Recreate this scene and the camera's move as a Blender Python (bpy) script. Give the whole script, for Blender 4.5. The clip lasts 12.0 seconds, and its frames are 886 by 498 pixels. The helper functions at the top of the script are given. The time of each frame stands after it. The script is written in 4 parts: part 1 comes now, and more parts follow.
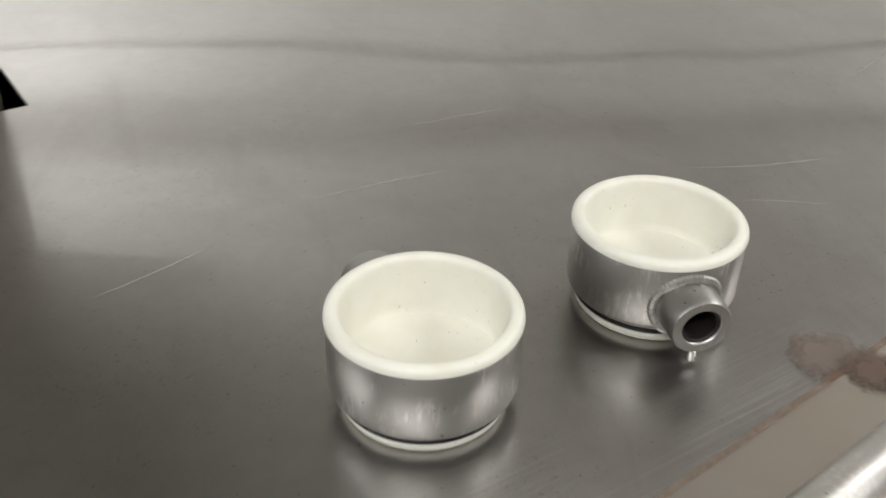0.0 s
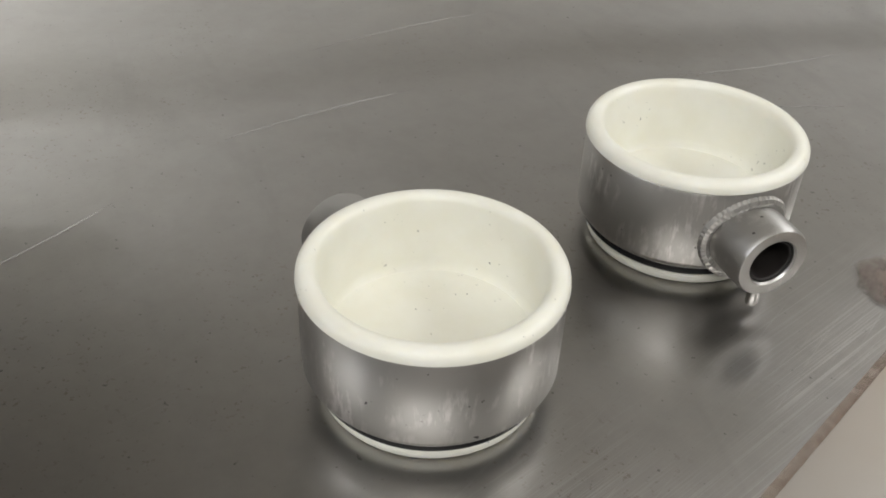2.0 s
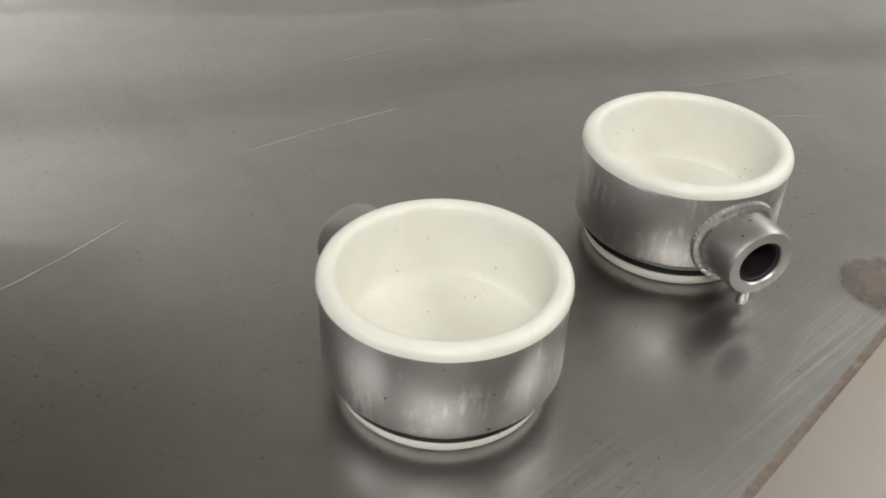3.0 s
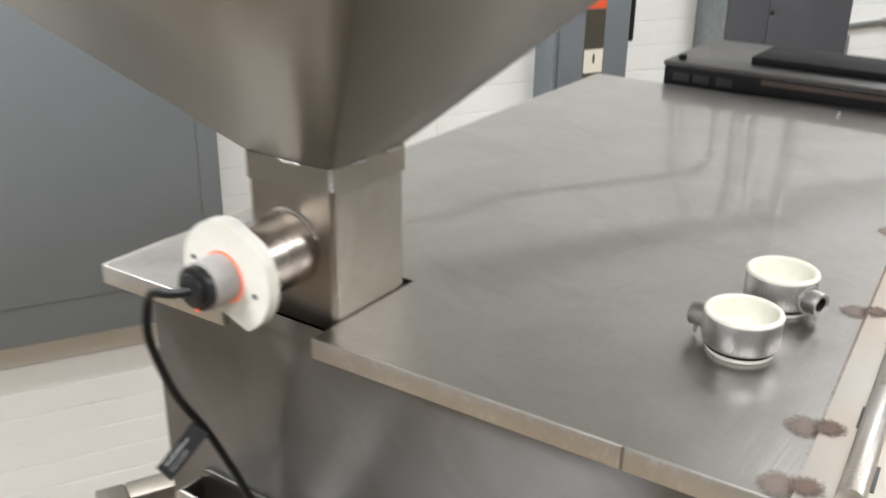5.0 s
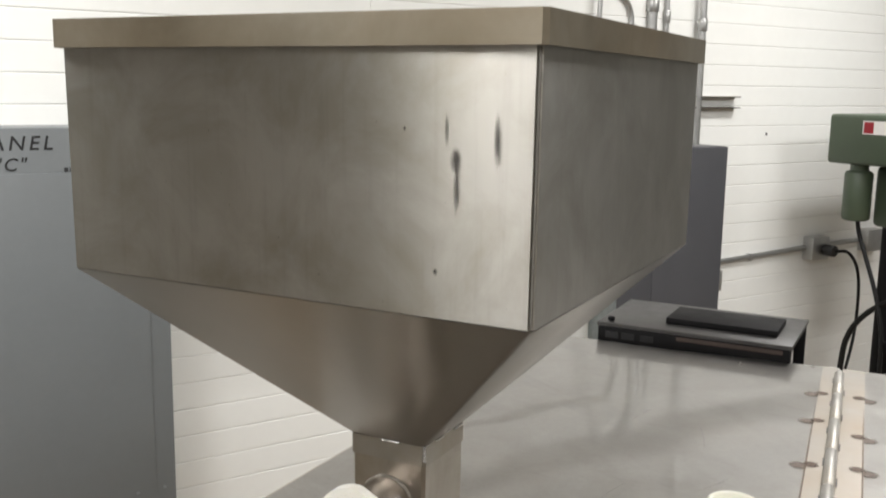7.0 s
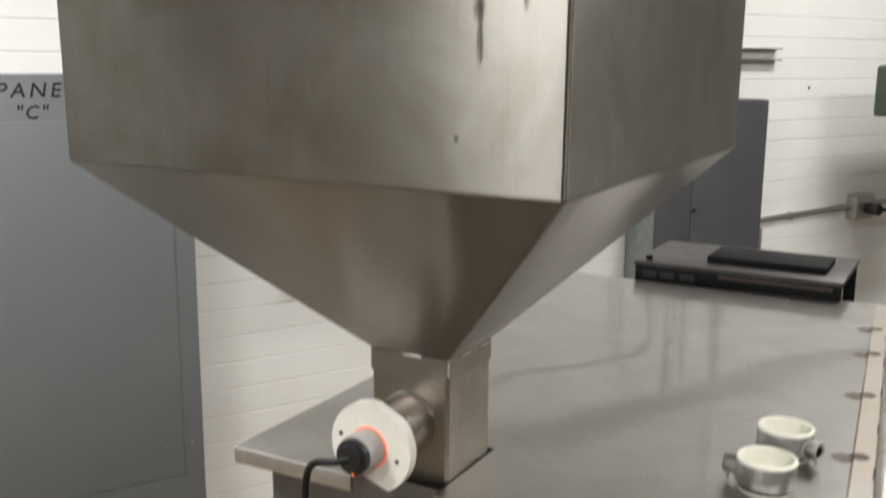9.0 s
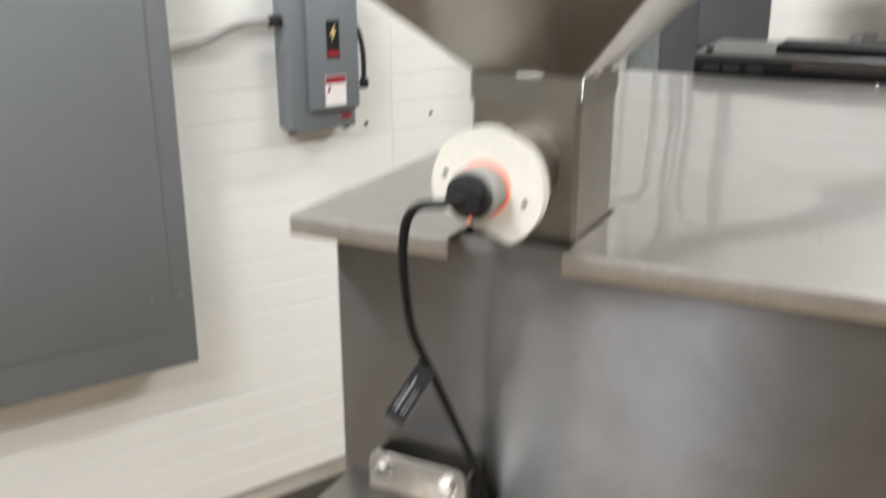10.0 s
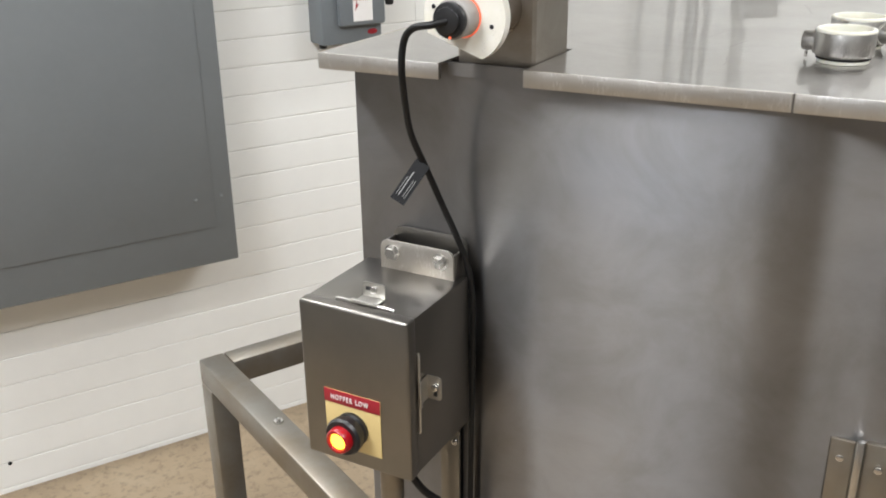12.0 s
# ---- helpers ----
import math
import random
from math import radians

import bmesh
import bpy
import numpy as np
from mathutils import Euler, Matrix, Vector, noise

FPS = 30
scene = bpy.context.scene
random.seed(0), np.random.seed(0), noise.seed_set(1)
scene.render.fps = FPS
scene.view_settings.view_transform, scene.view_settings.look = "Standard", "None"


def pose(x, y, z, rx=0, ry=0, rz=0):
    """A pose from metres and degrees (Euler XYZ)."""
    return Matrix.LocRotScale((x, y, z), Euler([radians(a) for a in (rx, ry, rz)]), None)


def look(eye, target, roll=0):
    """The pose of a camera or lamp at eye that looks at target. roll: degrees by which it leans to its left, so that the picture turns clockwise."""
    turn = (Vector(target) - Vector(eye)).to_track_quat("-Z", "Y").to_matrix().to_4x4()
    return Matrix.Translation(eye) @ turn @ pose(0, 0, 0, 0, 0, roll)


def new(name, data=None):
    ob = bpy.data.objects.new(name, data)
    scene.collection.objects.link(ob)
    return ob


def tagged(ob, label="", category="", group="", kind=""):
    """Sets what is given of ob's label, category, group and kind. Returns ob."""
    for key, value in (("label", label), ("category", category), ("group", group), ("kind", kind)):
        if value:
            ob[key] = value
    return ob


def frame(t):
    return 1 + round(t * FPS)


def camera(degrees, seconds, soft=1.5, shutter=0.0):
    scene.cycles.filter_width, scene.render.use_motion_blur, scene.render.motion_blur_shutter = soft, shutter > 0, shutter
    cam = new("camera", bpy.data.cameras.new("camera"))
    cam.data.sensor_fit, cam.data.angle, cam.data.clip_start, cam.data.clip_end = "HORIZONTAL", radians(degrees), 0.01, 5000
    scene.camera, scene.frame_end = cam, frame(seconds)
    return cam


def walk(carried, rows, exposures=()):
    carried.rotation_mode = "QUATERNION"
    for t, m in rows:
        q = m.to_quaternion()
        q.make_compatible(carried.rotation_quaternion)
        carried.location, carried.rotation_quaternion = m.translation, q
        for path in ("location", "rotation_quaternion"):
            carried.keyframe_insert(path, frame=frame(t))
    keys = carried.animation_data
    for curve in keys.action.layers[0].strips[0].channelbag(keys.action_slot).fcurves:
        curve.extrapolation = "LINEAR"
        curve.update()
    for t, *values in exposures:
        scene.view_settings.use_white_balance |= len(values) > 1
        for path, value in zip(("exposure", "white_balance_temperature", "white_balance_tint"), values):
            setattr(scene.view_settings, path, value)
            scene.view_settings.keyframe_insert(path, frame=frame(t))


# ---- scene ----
cam = camera(50.0, 12.0, soft=1.8, shutter=0.5)
PATH = [
    (0, (0.5260, 0.0468, 1.4292), (0.1851, 0.2864, 1.1529), 1.36),
    (0.5, (0.4904, 0.0522, 1.4137), (0.1811, 0.3271, 1.1330), 1.93),
    (1, (0.4771, 0.0601, 1.4019), (0.1850, 0.3351, 1.1035), 1.79),
    (1.5, (0.4750, 0.0585, 1.3987), (0.1873, 0.3339, 1.0964), 2.45),
    (2, (0.4759, 0.0558, 1.3969), (0.1883, 0.3358, 1.0987), 2.54),
    (2.5, (0.4784, 0.0563, 1.3987), (0.1884, 0.3331, 1.1000), 2.10),
    (4.5, (0.501, -0.193, 1.481), (-0.524, 1.271, 0.582), 1.7),
    (5, (0.52, -0.354, 1.542), (-0.522, 1.167, 0.765), 0.8),
    (5.5, (0.523, -0.461, 1.576), (-0.49, 1.13, 0.909), 1.9),
    (6, (0.519, -0.545, 1.601), (-0.401, 1.145, 1.055), 1.9),
    (6.5, (0.523, -0.597, 1.634), (-0.374, 1.139, 1.21), 0.9),
    (8.3, (0.512, -0.599, 1.67), (-0.414, 1.155, 1.417), 0.8),
    (8.5, (0.511, -0.586, 1.653), (-0.415, 1.163, 1.362), 0.4),
    (9, (0.503, -0.549, 1.59), (-0.462, 1.158, 1.198), 0.4),
    (9.5, (0.437, -0.504, 1.524), (-0.488, 1.193, 1.01), 0.0),
    (9.8, (0.382, -0.475, 1.491), (-0.476, 1.248, 0.949), -0.5),
    (10, (0.355, -0.479, 1.453), (-0.509, 1.21, 0.819), -0.2),
    (10.5, (0.347, -0.503, 1.403), (-0.513, 1.111, 0.594), 0.2),
    (11, (0.383, -0.564, 1.404), (-0.471, 1.065, 0.618), 0.1),
    (11.5, (0.444, -0.624, 1.416), (-0.434, 0.995, 0.637), -0.4),
    (12, (0.474, -0.643, 1.422), (-0.43, 0.977, 0.675), -0.8),
]
EXPOSURE = [(0.0, -0.42, 6450, 10), (2.7, -0.52, 6450, 10), (4.4, 0.1, 6260, 10), (5.0, 0.06, 6290, 10), (6.0, 0.05, 6450, 10), (6.5, -0.08, 6520, 10),
            (8.3, -0.33, 6540, 10), (9.0, -0.36, 6570, 10), (9.5, -0.1, 6480, 10), (10.0, 0.05, 6400, 10), (12.0, 0.05, 6330, 10)]
walk(cam, [(t, look(eye, target, roll)) for t, eye, target, roll in PATH], EXPOSURE)

# ---- light ----
H = 1.28          # height of the tank's lid
FLOOR = -0.0778
ROOM = Matrix.Translation((-1.4126, 0.8281, FLOOR)) @ pose(0, 0, 0, 0, 0, 60) @ Matrix.Scale(1.048, 4)   # x along the sided wall, y into it

world = bpy.data.worlds.new("world")
scene.world = world
world.use_nodes = True
world.node_tree.nodes["Background"].inputs[0].default_value = (0.9, 0.95, 1.0, 1)
world.node_tree.nodes["Background"].inputs[1].default_value = 0.05

# ---- helpers of this scene ----


def node_mat(name, base, rough=0.5, metal=0.0):
    m = bpy.data.materials.new(name)
    m.use_nodes = True
    b = m.node_tree.nodes["Principled BSDF"]
    b.inputs["Base Color"].default_value = (*base, 1)
    b.inputs["Roughness"].default_value = rough
    b.inputs["Metallic"].default_value = metal
    return m, m.node_tree, b


def add_node(nt, kind, **vals):
    n = nt.nodes.new(kind)
    for k, v in vals.items():
        if k in n.inputs:
            n.inputs[k].default_value = v
    return n


def coords(nt, scale=(1, 1, 1), rot=(0, 0, 0), turn=0):
    tc = nt.nodes.new("ShaderNodeTexCoord")
    mp = nt.nodes.new("ShaderNodeMapping")
    mp.inputs["Scale"].default_value = scale
    mp.inputs["Rotation"].default_value = [radians(a) for a in rot]
    first = tc.outputs["Object"]
    if turn:
        m0 = nt.nodes.new("ShaderNodeMapping")
        m0.inputs["Rotation"].default_value = (0, 0, radians(turn))
        nt.links.new(first, m0.inputs["Vector"])
        first = m0.outputs["Vector"]
    nt.links.new(first, mp.inputs["Vector"])
    return mp.outputs["Vector"]


def noise_node(nt, vec, scale, detail=4.0, rough=0.55, dist=0.0):
    n = add_node(nt, "ShaderNodeTexNoise", Scale=scale, Detail=detail, Roughness=rough, Distortion=dist)
    nt.links.new(vec, n.inputs["Vector"])
    return n.outputs["Fac"]


def ramp(nt, fac, stops):
    r = nt.nodes.new("ShaderNodeValToRGB")
    e = r.color_ramp.elements
    while len(e) < len(stops):
        e.new(0.5)
    for q, (p, c) in zip(e, stops):
        q.position, q.color = p, (*c, 1) if len(c) == 3 else c
    nt.links.new(fac, r.inputs["Fac"])
    return r.outputs["Color"]


def grey(v):
    return (v, v, v)


def mix(nt, fac, a, b, kind="MIX"):
    n = nt.nodes.new("ShaderNodeMix")
    n.data_type, n.blend_type = "RGBA", kind
    for sock, v in ((n.inputs[0], fac), (n.inputs[6], a), (n.inputs[7], b)):
        if isinstance(v, (int, float)):
            sock.default_value = v
        elif isinstance(v, tuple):
            sock.default_value = (*v, 1)
        else:
            nt.links.new(v, sock)
    return n.outputs[2]


def bump(nt, height, strength, distance, bsdf):
    b = add_node(nt, "ShaderNodeBump", Strength=strength, Distance=distance)
    nt.links.new(height, b.inputs["Height"])
    nt.links.new(b.outputs["Normal"], bsdf.inputs["Normal"])


# ---- materials ----


def steel(name, base=(0.56, 0.55, 0.53), rough=(0.22, 0.36), grain=(6, 600, 600), wave=0.0, blotch=0.12, tint=(0.50, 0.45, 0.38), aniso=0.0, specks=False, scuff=False, smooth=False, drips=False, mottle=0.0):
    """Brushed stainless steel: fine grain along one axis, cloudy handling marks and faint warm stain."""
    m, nt, b = node_mat(name, base, 0.3, 1.0)
    g = noise_node(nt, coords(nt, grain), 1.0, 3) if grain else noise_node(nt, coords(nt), 150.0, 2)
    c1 = noise_node(nt, coords(nt), 9.0, 5, 0.6)
    c2 = noise_node(nt, coords(nt), 38.0, 4, 0.6)
    col = mix(nt, ramp(nt, c1, [(0.35, grey(0)), (0.75, grey(blotch * 4))]), base, tint)
    dark = ramp(nt, g, [(0.25, grey(0.975)), (0.75, grey(1.0))])
    col = mix(nt, 1.0, col, dark, "MULTIPLY")
    nt.links.new(col, b.inputs["Base Color"])
    both = mix(nt, 0.10, mix(nt, 0.35, c1, c2), g)
    if smooth:      # cloudy, with long faint bands along the brushing
        bands = noise_node(nt, coords(nt, (26, 26, 1.2)), 1.0, 1.0, 0.4)
        both = mix(nt, 0.55, noise_node(nt, coords(nt), 7.0, 1.0, 0.4), bands)
        dull = ramp(nt, both, [(0.1, grey(0.88)), (0.9, grey(1.0))])
        cloud = noise_node(nt, coords(nt), 6.0, 1.0, 0.4)
        col = mix(nt, 1.0, mix(nt, ramp(nt, cloud, [(0.1, grey(0)), (0.9, grey(min(1.0, blotch * 4)))]), base, tint), dull, "MULTIPLY")
        haze = ramp(nt, noise_node(nt, coords(nt), 34.0, 3, 0.55), [(0.1, grey(0.985 if specks else 0.90)), (0.9, grey(1.0))])
        col = mix(nt, 1.0, col, haze, "MULTIPLY")
        if mottle:      # cloudy tarnish, a little browner where it is thick
            spread = noise_node(nt, coords(nt), 13.0, 7, 0.62, 0.6)
            col = mix(nt, 1.0, col, ramp(nt, spread, [(0.36, (1 - mottle, 1 - mottle * 1.08, 1 - mottle * 1.25)), (0.62, grey(1.0))]), "MULTIPLY")
        nt.links.new(col, b.inputs["Base Color"])
    nt.links.new(ramp(nt, both, [(0.3, grey(rough[0])), (0.7, grey(rough[1]))]), b.inputs["Roughness"])
    if aniso:
        geo = nt.nodes.new("ShaderNodeNewGeometry")         # brushing runs level round every side
        tg = nt.nodes.new("ShaderNodeVectorMath")
        tg.operation = "CROSS_PRODUCT"
        tg.inputs[0].default_value = (0, 0, 1)
        nt.links.new(geo.outputs["Normal"], tg.inputs[1])
        nt.links.new(tg.outputs["Vector"], b.inputs["Tangent"])
        b.inputs["Anisotropic"].default_value = aniso
        b.inputs["Anisotropic Rotation"].default_value = 0.25
    if wave:
        w = noise_node(nt, coords(nt, (7, 7, 1.2)), 1.0, 0.0, 0.4) if smooth else noise_node(nt, coords(nt), 4.5, 1.0, 0.4)
        bump(nt, w, 1.0, wave, b)
    if scuff:
        patch = ramp(nt, noise_node(nt, coords(nt), 90.0, 3, 0.6), [(0.48, grey(0)), (0.62, grey(1.0))])
        lines = ramp(nt, noise_node(nt, coords(nt, (700, 700, 150)), 1.0, 3, 0.7), [(0.48, grey(0)), (0.62, grey(1.0))])
        pale = mix(nt, 1.0, patch, lines, "MULTIPLY")
        spot = ramp(nt, noise_node(nt, coords(nt), 700.0, 2, 0.5), [(0.735, grey(1.0)), (0.765, grey(0.2))])
        col = mix(nt, 1.0, mix(nt, mix(nt, 0.42, (0, 0, 0), pale), col, (0.82, 0.81, 0.79)), spot, "MULTIPLY")
        nt.links.new(col, b.inputs["Base Color"])
    if specks:      # hard-rolled skin that mirrors at a low angle, with patches of small brown pits
        pit = ramp(nt, noise_node(nt, coords(nt), 880.0, 2, 0.6), [(0.63, grey(1.0)), (0.72, (0.74, 0.69, 0.64))])
        where = ramp(nt, noise_node(nt, coords(nt), 17.0, 3, 0.6), [(0.48, grey(0.0)), (0.64, grey(1.0))])
        col = mix(nt, where, col, mix(nt, 1.0, col, pit, "MULTIPLY"))
        nt.links.new(col, b.inputs["Base Color"])
        b.inputs["Coat Weight"].default_value = 0.5
        b.inputs["Coat Roughness"].default_value = 0.035
        b.inputs["Coat IOR"].default_value = 1.6
        for link in list(nt.links):
            if link.to_socket == b.inputs["Normal"]:
                nt.links.new(link.from_socket, b.inputs["Coat Normal"])
    if drips:       # thin dried runs and a few dark flecks
        run = ramp(nt, noise_node(nt, coords(nt, (170, 170, 7)), 1.0, 2, 0.6), [(0.55, grey(1.0)), (0.80, grey(0.92))])
        fleck = ramp(nt, noise_node(nt, coords(nt, (260, 260, 140)), 1.0, 2, 0.5), [(0.74, grey(1.0)), (0.79, grey(0.65))])
        col = mix(nt, 1.0, mix(nt, 1.0, col, run, "MULTIPLY"), fleck, "MULTIPLY")
        nt.links.new(col, b.inputs["Base Color"])
    if specks:
        tiny = ramp(nt, noise_node(nt, coords(nt), 760.0, 2, 0.5), [(0.71, grey(1.0)), (0.77, grey(0.55))])
        scr = ramp(nt, noise_node(nt, coords(nt, (900, 16, 1)), 1.0, 2, 0.6), [(0.70, grey(0)), (0.80, grey(0.16))])
        scr2 = ramp(nt, noise_node(nt, coords(nt, (700, 10, 1), (0, 0, 0), -20), 1.0, 2, 0.6), [(0.72, grey(0)), (0.82, grey(0.2))])
        fine = ramp(nt, noise_node(nt, coords(nt, (1500, 26, 1), (0, 0, 0), 4), 1.0, 2, 0.6), [(0.55, grey(0)), (0.75, grey(0.03))])
        worn = ramp(nt, noise_node(nt, coords(nt), 9.0, 3, 0.6), [(0.45, grey(0)), (0.65, grey(1.0))])
        pale = mix(nt, 1.0, mix(nt, 1.0, scr, scr2, "ADD"), mix(nt, 1.0, fine, worn, "MULTIPLY"), "ADD")
        smear = ramp(nt, noise_node(nt, coords(nt, (20, 5, 1), (0, 0, 0), 40), 1.0, 3, 0.6), [(0.05, grey(0.88)), (0.95, grey(1.0))])
        mottle = ramp(nt, noise_node(nt, coords(nt), 150.0, 5, 0.7), [(0.30, grey(0.94)), (0.62, grey(1.0))])
        col = mix(nt, 1.0, mix(nt, 1.0, col, smear, "MULTIPLY"), mottle, "MULTIPLY")
        sep = nt.nodes.new("ShaderNodeSeparateXYZ")
        nt.links.new(coords(nt, (1, 1, 1), (0, 0, 0), 3.8), sep.inputs[0])
        belt = ramp(nt, sep.outputs["X"], [(0.395, grey(0)), (0.425, grey(1.0)), (0.450, grey(1.0)), (0.458, grey(0.2))])
        rub = ramp(nt, noise_node(nt, coords(nt, (3600, 14, 1), (0, 0, 0), 2.5), 1.0, 2, 0.65), [(0.50, grey(0)), (0.70, grey(0.55))])
        rub2 = ramp(nt, noise_node(nt, coords(nt, (2600, 22, 1), (0, 0, 0), -9), 1.0, 2, 0.65), [(0.60, grey(0)), (0.74, grey(0.45))])
        here = ramp(nt, noise_node(nt, coords(nt), 26.0, 2, 0.5), [(0.38, grey(0.1)), (0.58, grey(1.0))])
        rub = mix(nt, 1.0, mix(nt, 1.0, mix(nt, 1.0, rub, rub2, "ADD"), belt, "MULTIPLY"), here, "MULTIPLY")
        pale = mix(nt, 1.0, pale, rub, "ADD")
        wiped = ramp(nt, noise_node(nt, coords(nt, (9, 42, 1), (0, 0, 0), 24), 1.0, 4, 0.65, 0.8), [(0.58, grey(1.0)), (0.78, grey(0.90))])
        col = mix(nt, 1.0, col, wiped, "MULTIPLY")
        col = mix(nt, pale, mix(nt, 1.0, col, tiny, "MULTIPLY"), (0.66, 0.65, 0.63))
        nt.links.new(col, b.inputs["Base Color"])
        nt.links.new(mix(nt, 1.0, ramp(nt, both, [(0.3, grey(rough[0])), (0.7, grey(rough[1]))]), mix(nt, 0.5, (0, 0, 0), pale), "ADD"), b.inputs["Roughness"])
    return m


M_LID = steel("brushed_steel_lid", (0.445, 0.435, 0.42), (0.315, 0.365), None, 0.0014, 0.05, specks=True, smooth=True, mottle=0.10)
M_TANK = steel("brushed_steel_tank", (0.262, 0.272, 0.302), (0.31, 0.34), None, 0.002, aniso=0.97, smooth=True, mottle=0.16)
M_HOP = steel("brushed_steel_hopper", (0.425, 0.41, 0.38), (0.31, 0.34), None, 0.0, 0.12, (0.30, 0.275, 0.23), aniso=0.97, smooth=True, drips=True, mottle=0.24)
# hopper steel darkened, putting the shade on the funnel's down-facing sides into the colour
M_FUNNEL = steel("shaded_steel_funnel", (0.30, 0.283, 0.255), (0.31, 0.34), None, 0.0, 0.12, (0.24, 0.212, 0.17), aniso=0.75, smooth=True)
M_THROAT = steel("dull_steel_throat", (0.52, 0.49, 0.445), (0.36, 0.44), None, 0.0, 0.16, (0.24, 0.19, 0.14), smooth=True, mottle=0.25)
M_STUB = steel("satin_steel_pipe", (0.43, 0.385, 0.35), (0.22, 0.30), (60, 60, 60), 0.0, 0.1)
M_COVER = steel("rusty_steel_cover", (0.50, 0.465, 0.39), (0.34, 0.46), (40, 40, 40), 0.0, 0.25, (0.27, 0.20, 0.115), smooth=True, mottle=0.20)
M_BOX = steel("satin_steel_box", (0.225, 0.215, 0.200), (0.32, 0.38), (400, 400, 30), 0.0, 0.05)
M_LEAF = steel("tarnished_steel_leaf", (0.43, 0.405, 0.37), (0.40, 0.48), (60, 60, 60), 0.0, 0.16, (0.42, 0.33, 0.24))
M_FOLD = steel("folded_steel_edge", (0.62, 0.605, 0.58), (0.38, 0.48), (90, 90, 90), 0.0, 0.2, (0.42, 0.37, 0.30), scuff=True)
M_TUBE = steel("mill_steel_tube", (0.34, 0.325, 0.295), (0.40, 0.52), (60, 60, 60), 0.0, 0.24, (0.25, 0.20, 0.14))
M_BAND = steel("turned_steel_band", (0.42, 0.412, 0.396), (0.38, 0.46), (400, 400, 20), 0.0, 0.06, scuff=True)
M_TACK = steel("dull_weld_metal", (0.50, 0.49, 0.47), (0.36, 0.46), (80, 80, 80), 0.0, 0.06)
M_CLAMP = steel("satin_steel_clamp", (0.56, 0.55, 0.52), (0.32, 0.40), (80, 80, 80), 0.0, 0.06)
M_BRIGHT = steel("bright_steel", (0.60, 0.59, 0.57), (0.20, 0.30), (80, 80, 80), 0.0, 0.04)


def plain(name, base, rough=0.5, metal=0.0, vary=0.12, scale=20.0, bumped=0.0, shine=0.5):
    m, nt, b = node_mat(name, base, rough, metal)
    b.inputs["Specular IOR Level"].default_value = shine
    n1 = noise_node(nt, coords(nt), scale, 5, 0.6)
    n2 = noise_node(nt, coords(nt), scale * 9, 3, 0.6)
    f = mix(nt, 0.35, n1, n2)
    col = mix(nt, 1.0, base, ramp(nt, f, [(0.3, grey(1 - vary)), (0.7, grey(1.0))]), "MULTIPLY")
    nt.links.new(col, b.inputs["Base Color"])
    nt.links.new(ramp(nt, f, [(0.3, grey(max(0.02, rough - 0.08))), (0.7, grey(min(1, rough + 0.08)))]), b.inputs["Roughness"])
    if bumped:
        bump(nt, n2, 0.4, bumped, b)
    return m


M_SIDING = plain("white_vinyl_siding", (0.84, 0.84, 0.81), 0.42, 0, 0.05, 3.0, 0.0003)
M_WALL = plain("white_wall_paint", (0.76, 0.76, 0.73), 0.6, 0, 0.06, 3.0)
M_FARWALL = plain("unseen_wall_grey", (0.26, 0.25, 0.235), 0.7, 0, 0.3, 1.5)
M_SIDEWALL = plain("unseen_east_wall_grey", (0.27, 0.27, 0.255), 0.7, 0, 0.2, 1.5)
M_UPPER = plain("unseen_upper_wall_white", (0.82, 0.815, 0.79), 0.7, 0, 0.15, 1.5)
M_CEIL = plain("unseen_ceiling_white", (0.74, 0.73, 0.70), 0.8, 0, 0.2, 1.5)
M_PANEL = plain("grey_panel_enamel", (0.155, 0.167, 0.172), 0.42, 0, 0.10, 7.0, 0.0001)
M_PANEL2 = plain("grey_switch_enamel", (0.170, 0.190, 0.205), 0.40, 0, 0.10, 12.0)
M_DARKCAB = plain("dark_grey_enamel", (0.066, 0.066, 0.073), 0.45, 0, 0.15, 8.0)
M_GALV = plain("galvanised_sheet", (0.34, 0.37, 0.37), 0.45, 0.6, 0.45, 60.0)
M_TAGPRINT = plain("greyed_white_print", (0.34, 0.34, 0.33), 0.6, 0, 0.2, 900.0)
M_BLACKSTEEL = plain("blackened_steel", (0.010, 0.0095, 0.010), 0.6, 0.0, 0.4, 25.0, 0.0, 0.1)
M_SEAM = plain("dark_seam", (0.15, 0.138, 0.118), 0.6, 0.3, 0.4, 90.0)
# black steel lightened for the stand's top, its sheen partly put into the colour
M_STANDTOP = plain("sheen_black_steel_top", (0.085, 0.082, 0.080), 0.40, 0.6, 0.35, 25.0)
M_RUST = plain("rusted_black_steel", (0.045, 0.027, 0.020), 0.6, 0, 0.6, 60.0)
M_BLACK = plain("black_plastic", (0.012, 0.012, 0.013), 0.38, 0, 0.2, 60.0)
M_RUBBER = plain("black_rubber", (0.006, 0.006, 0.006), 0.45, 0, 0.2, 60.0, 0.0, 0.3)
M_TAG = plain("black_tag_film", (0.008, 0.008, 0.009), 0.7, 0, 0.2, 60.0, 0.0, 0.25)
M_GREEN = plain("green_machine_paint", (0.065, 0.088, 0.056), 0.4, 0, 0.15, 12.0)
M_CONDUIT = plain("zinc_conduit", (0.50, 0.50, 0.49), 0.35, 0.85, 0.2, 30.0)
M_RED = plain("red_tape", (0.30, 0.015, 0.025), 0.4, 0, 0.1, 60.0)
M_CARD = plain("off_white_card", (0.70, 0.66, 0.56), 0.6, 0, 0.06, 60.0)
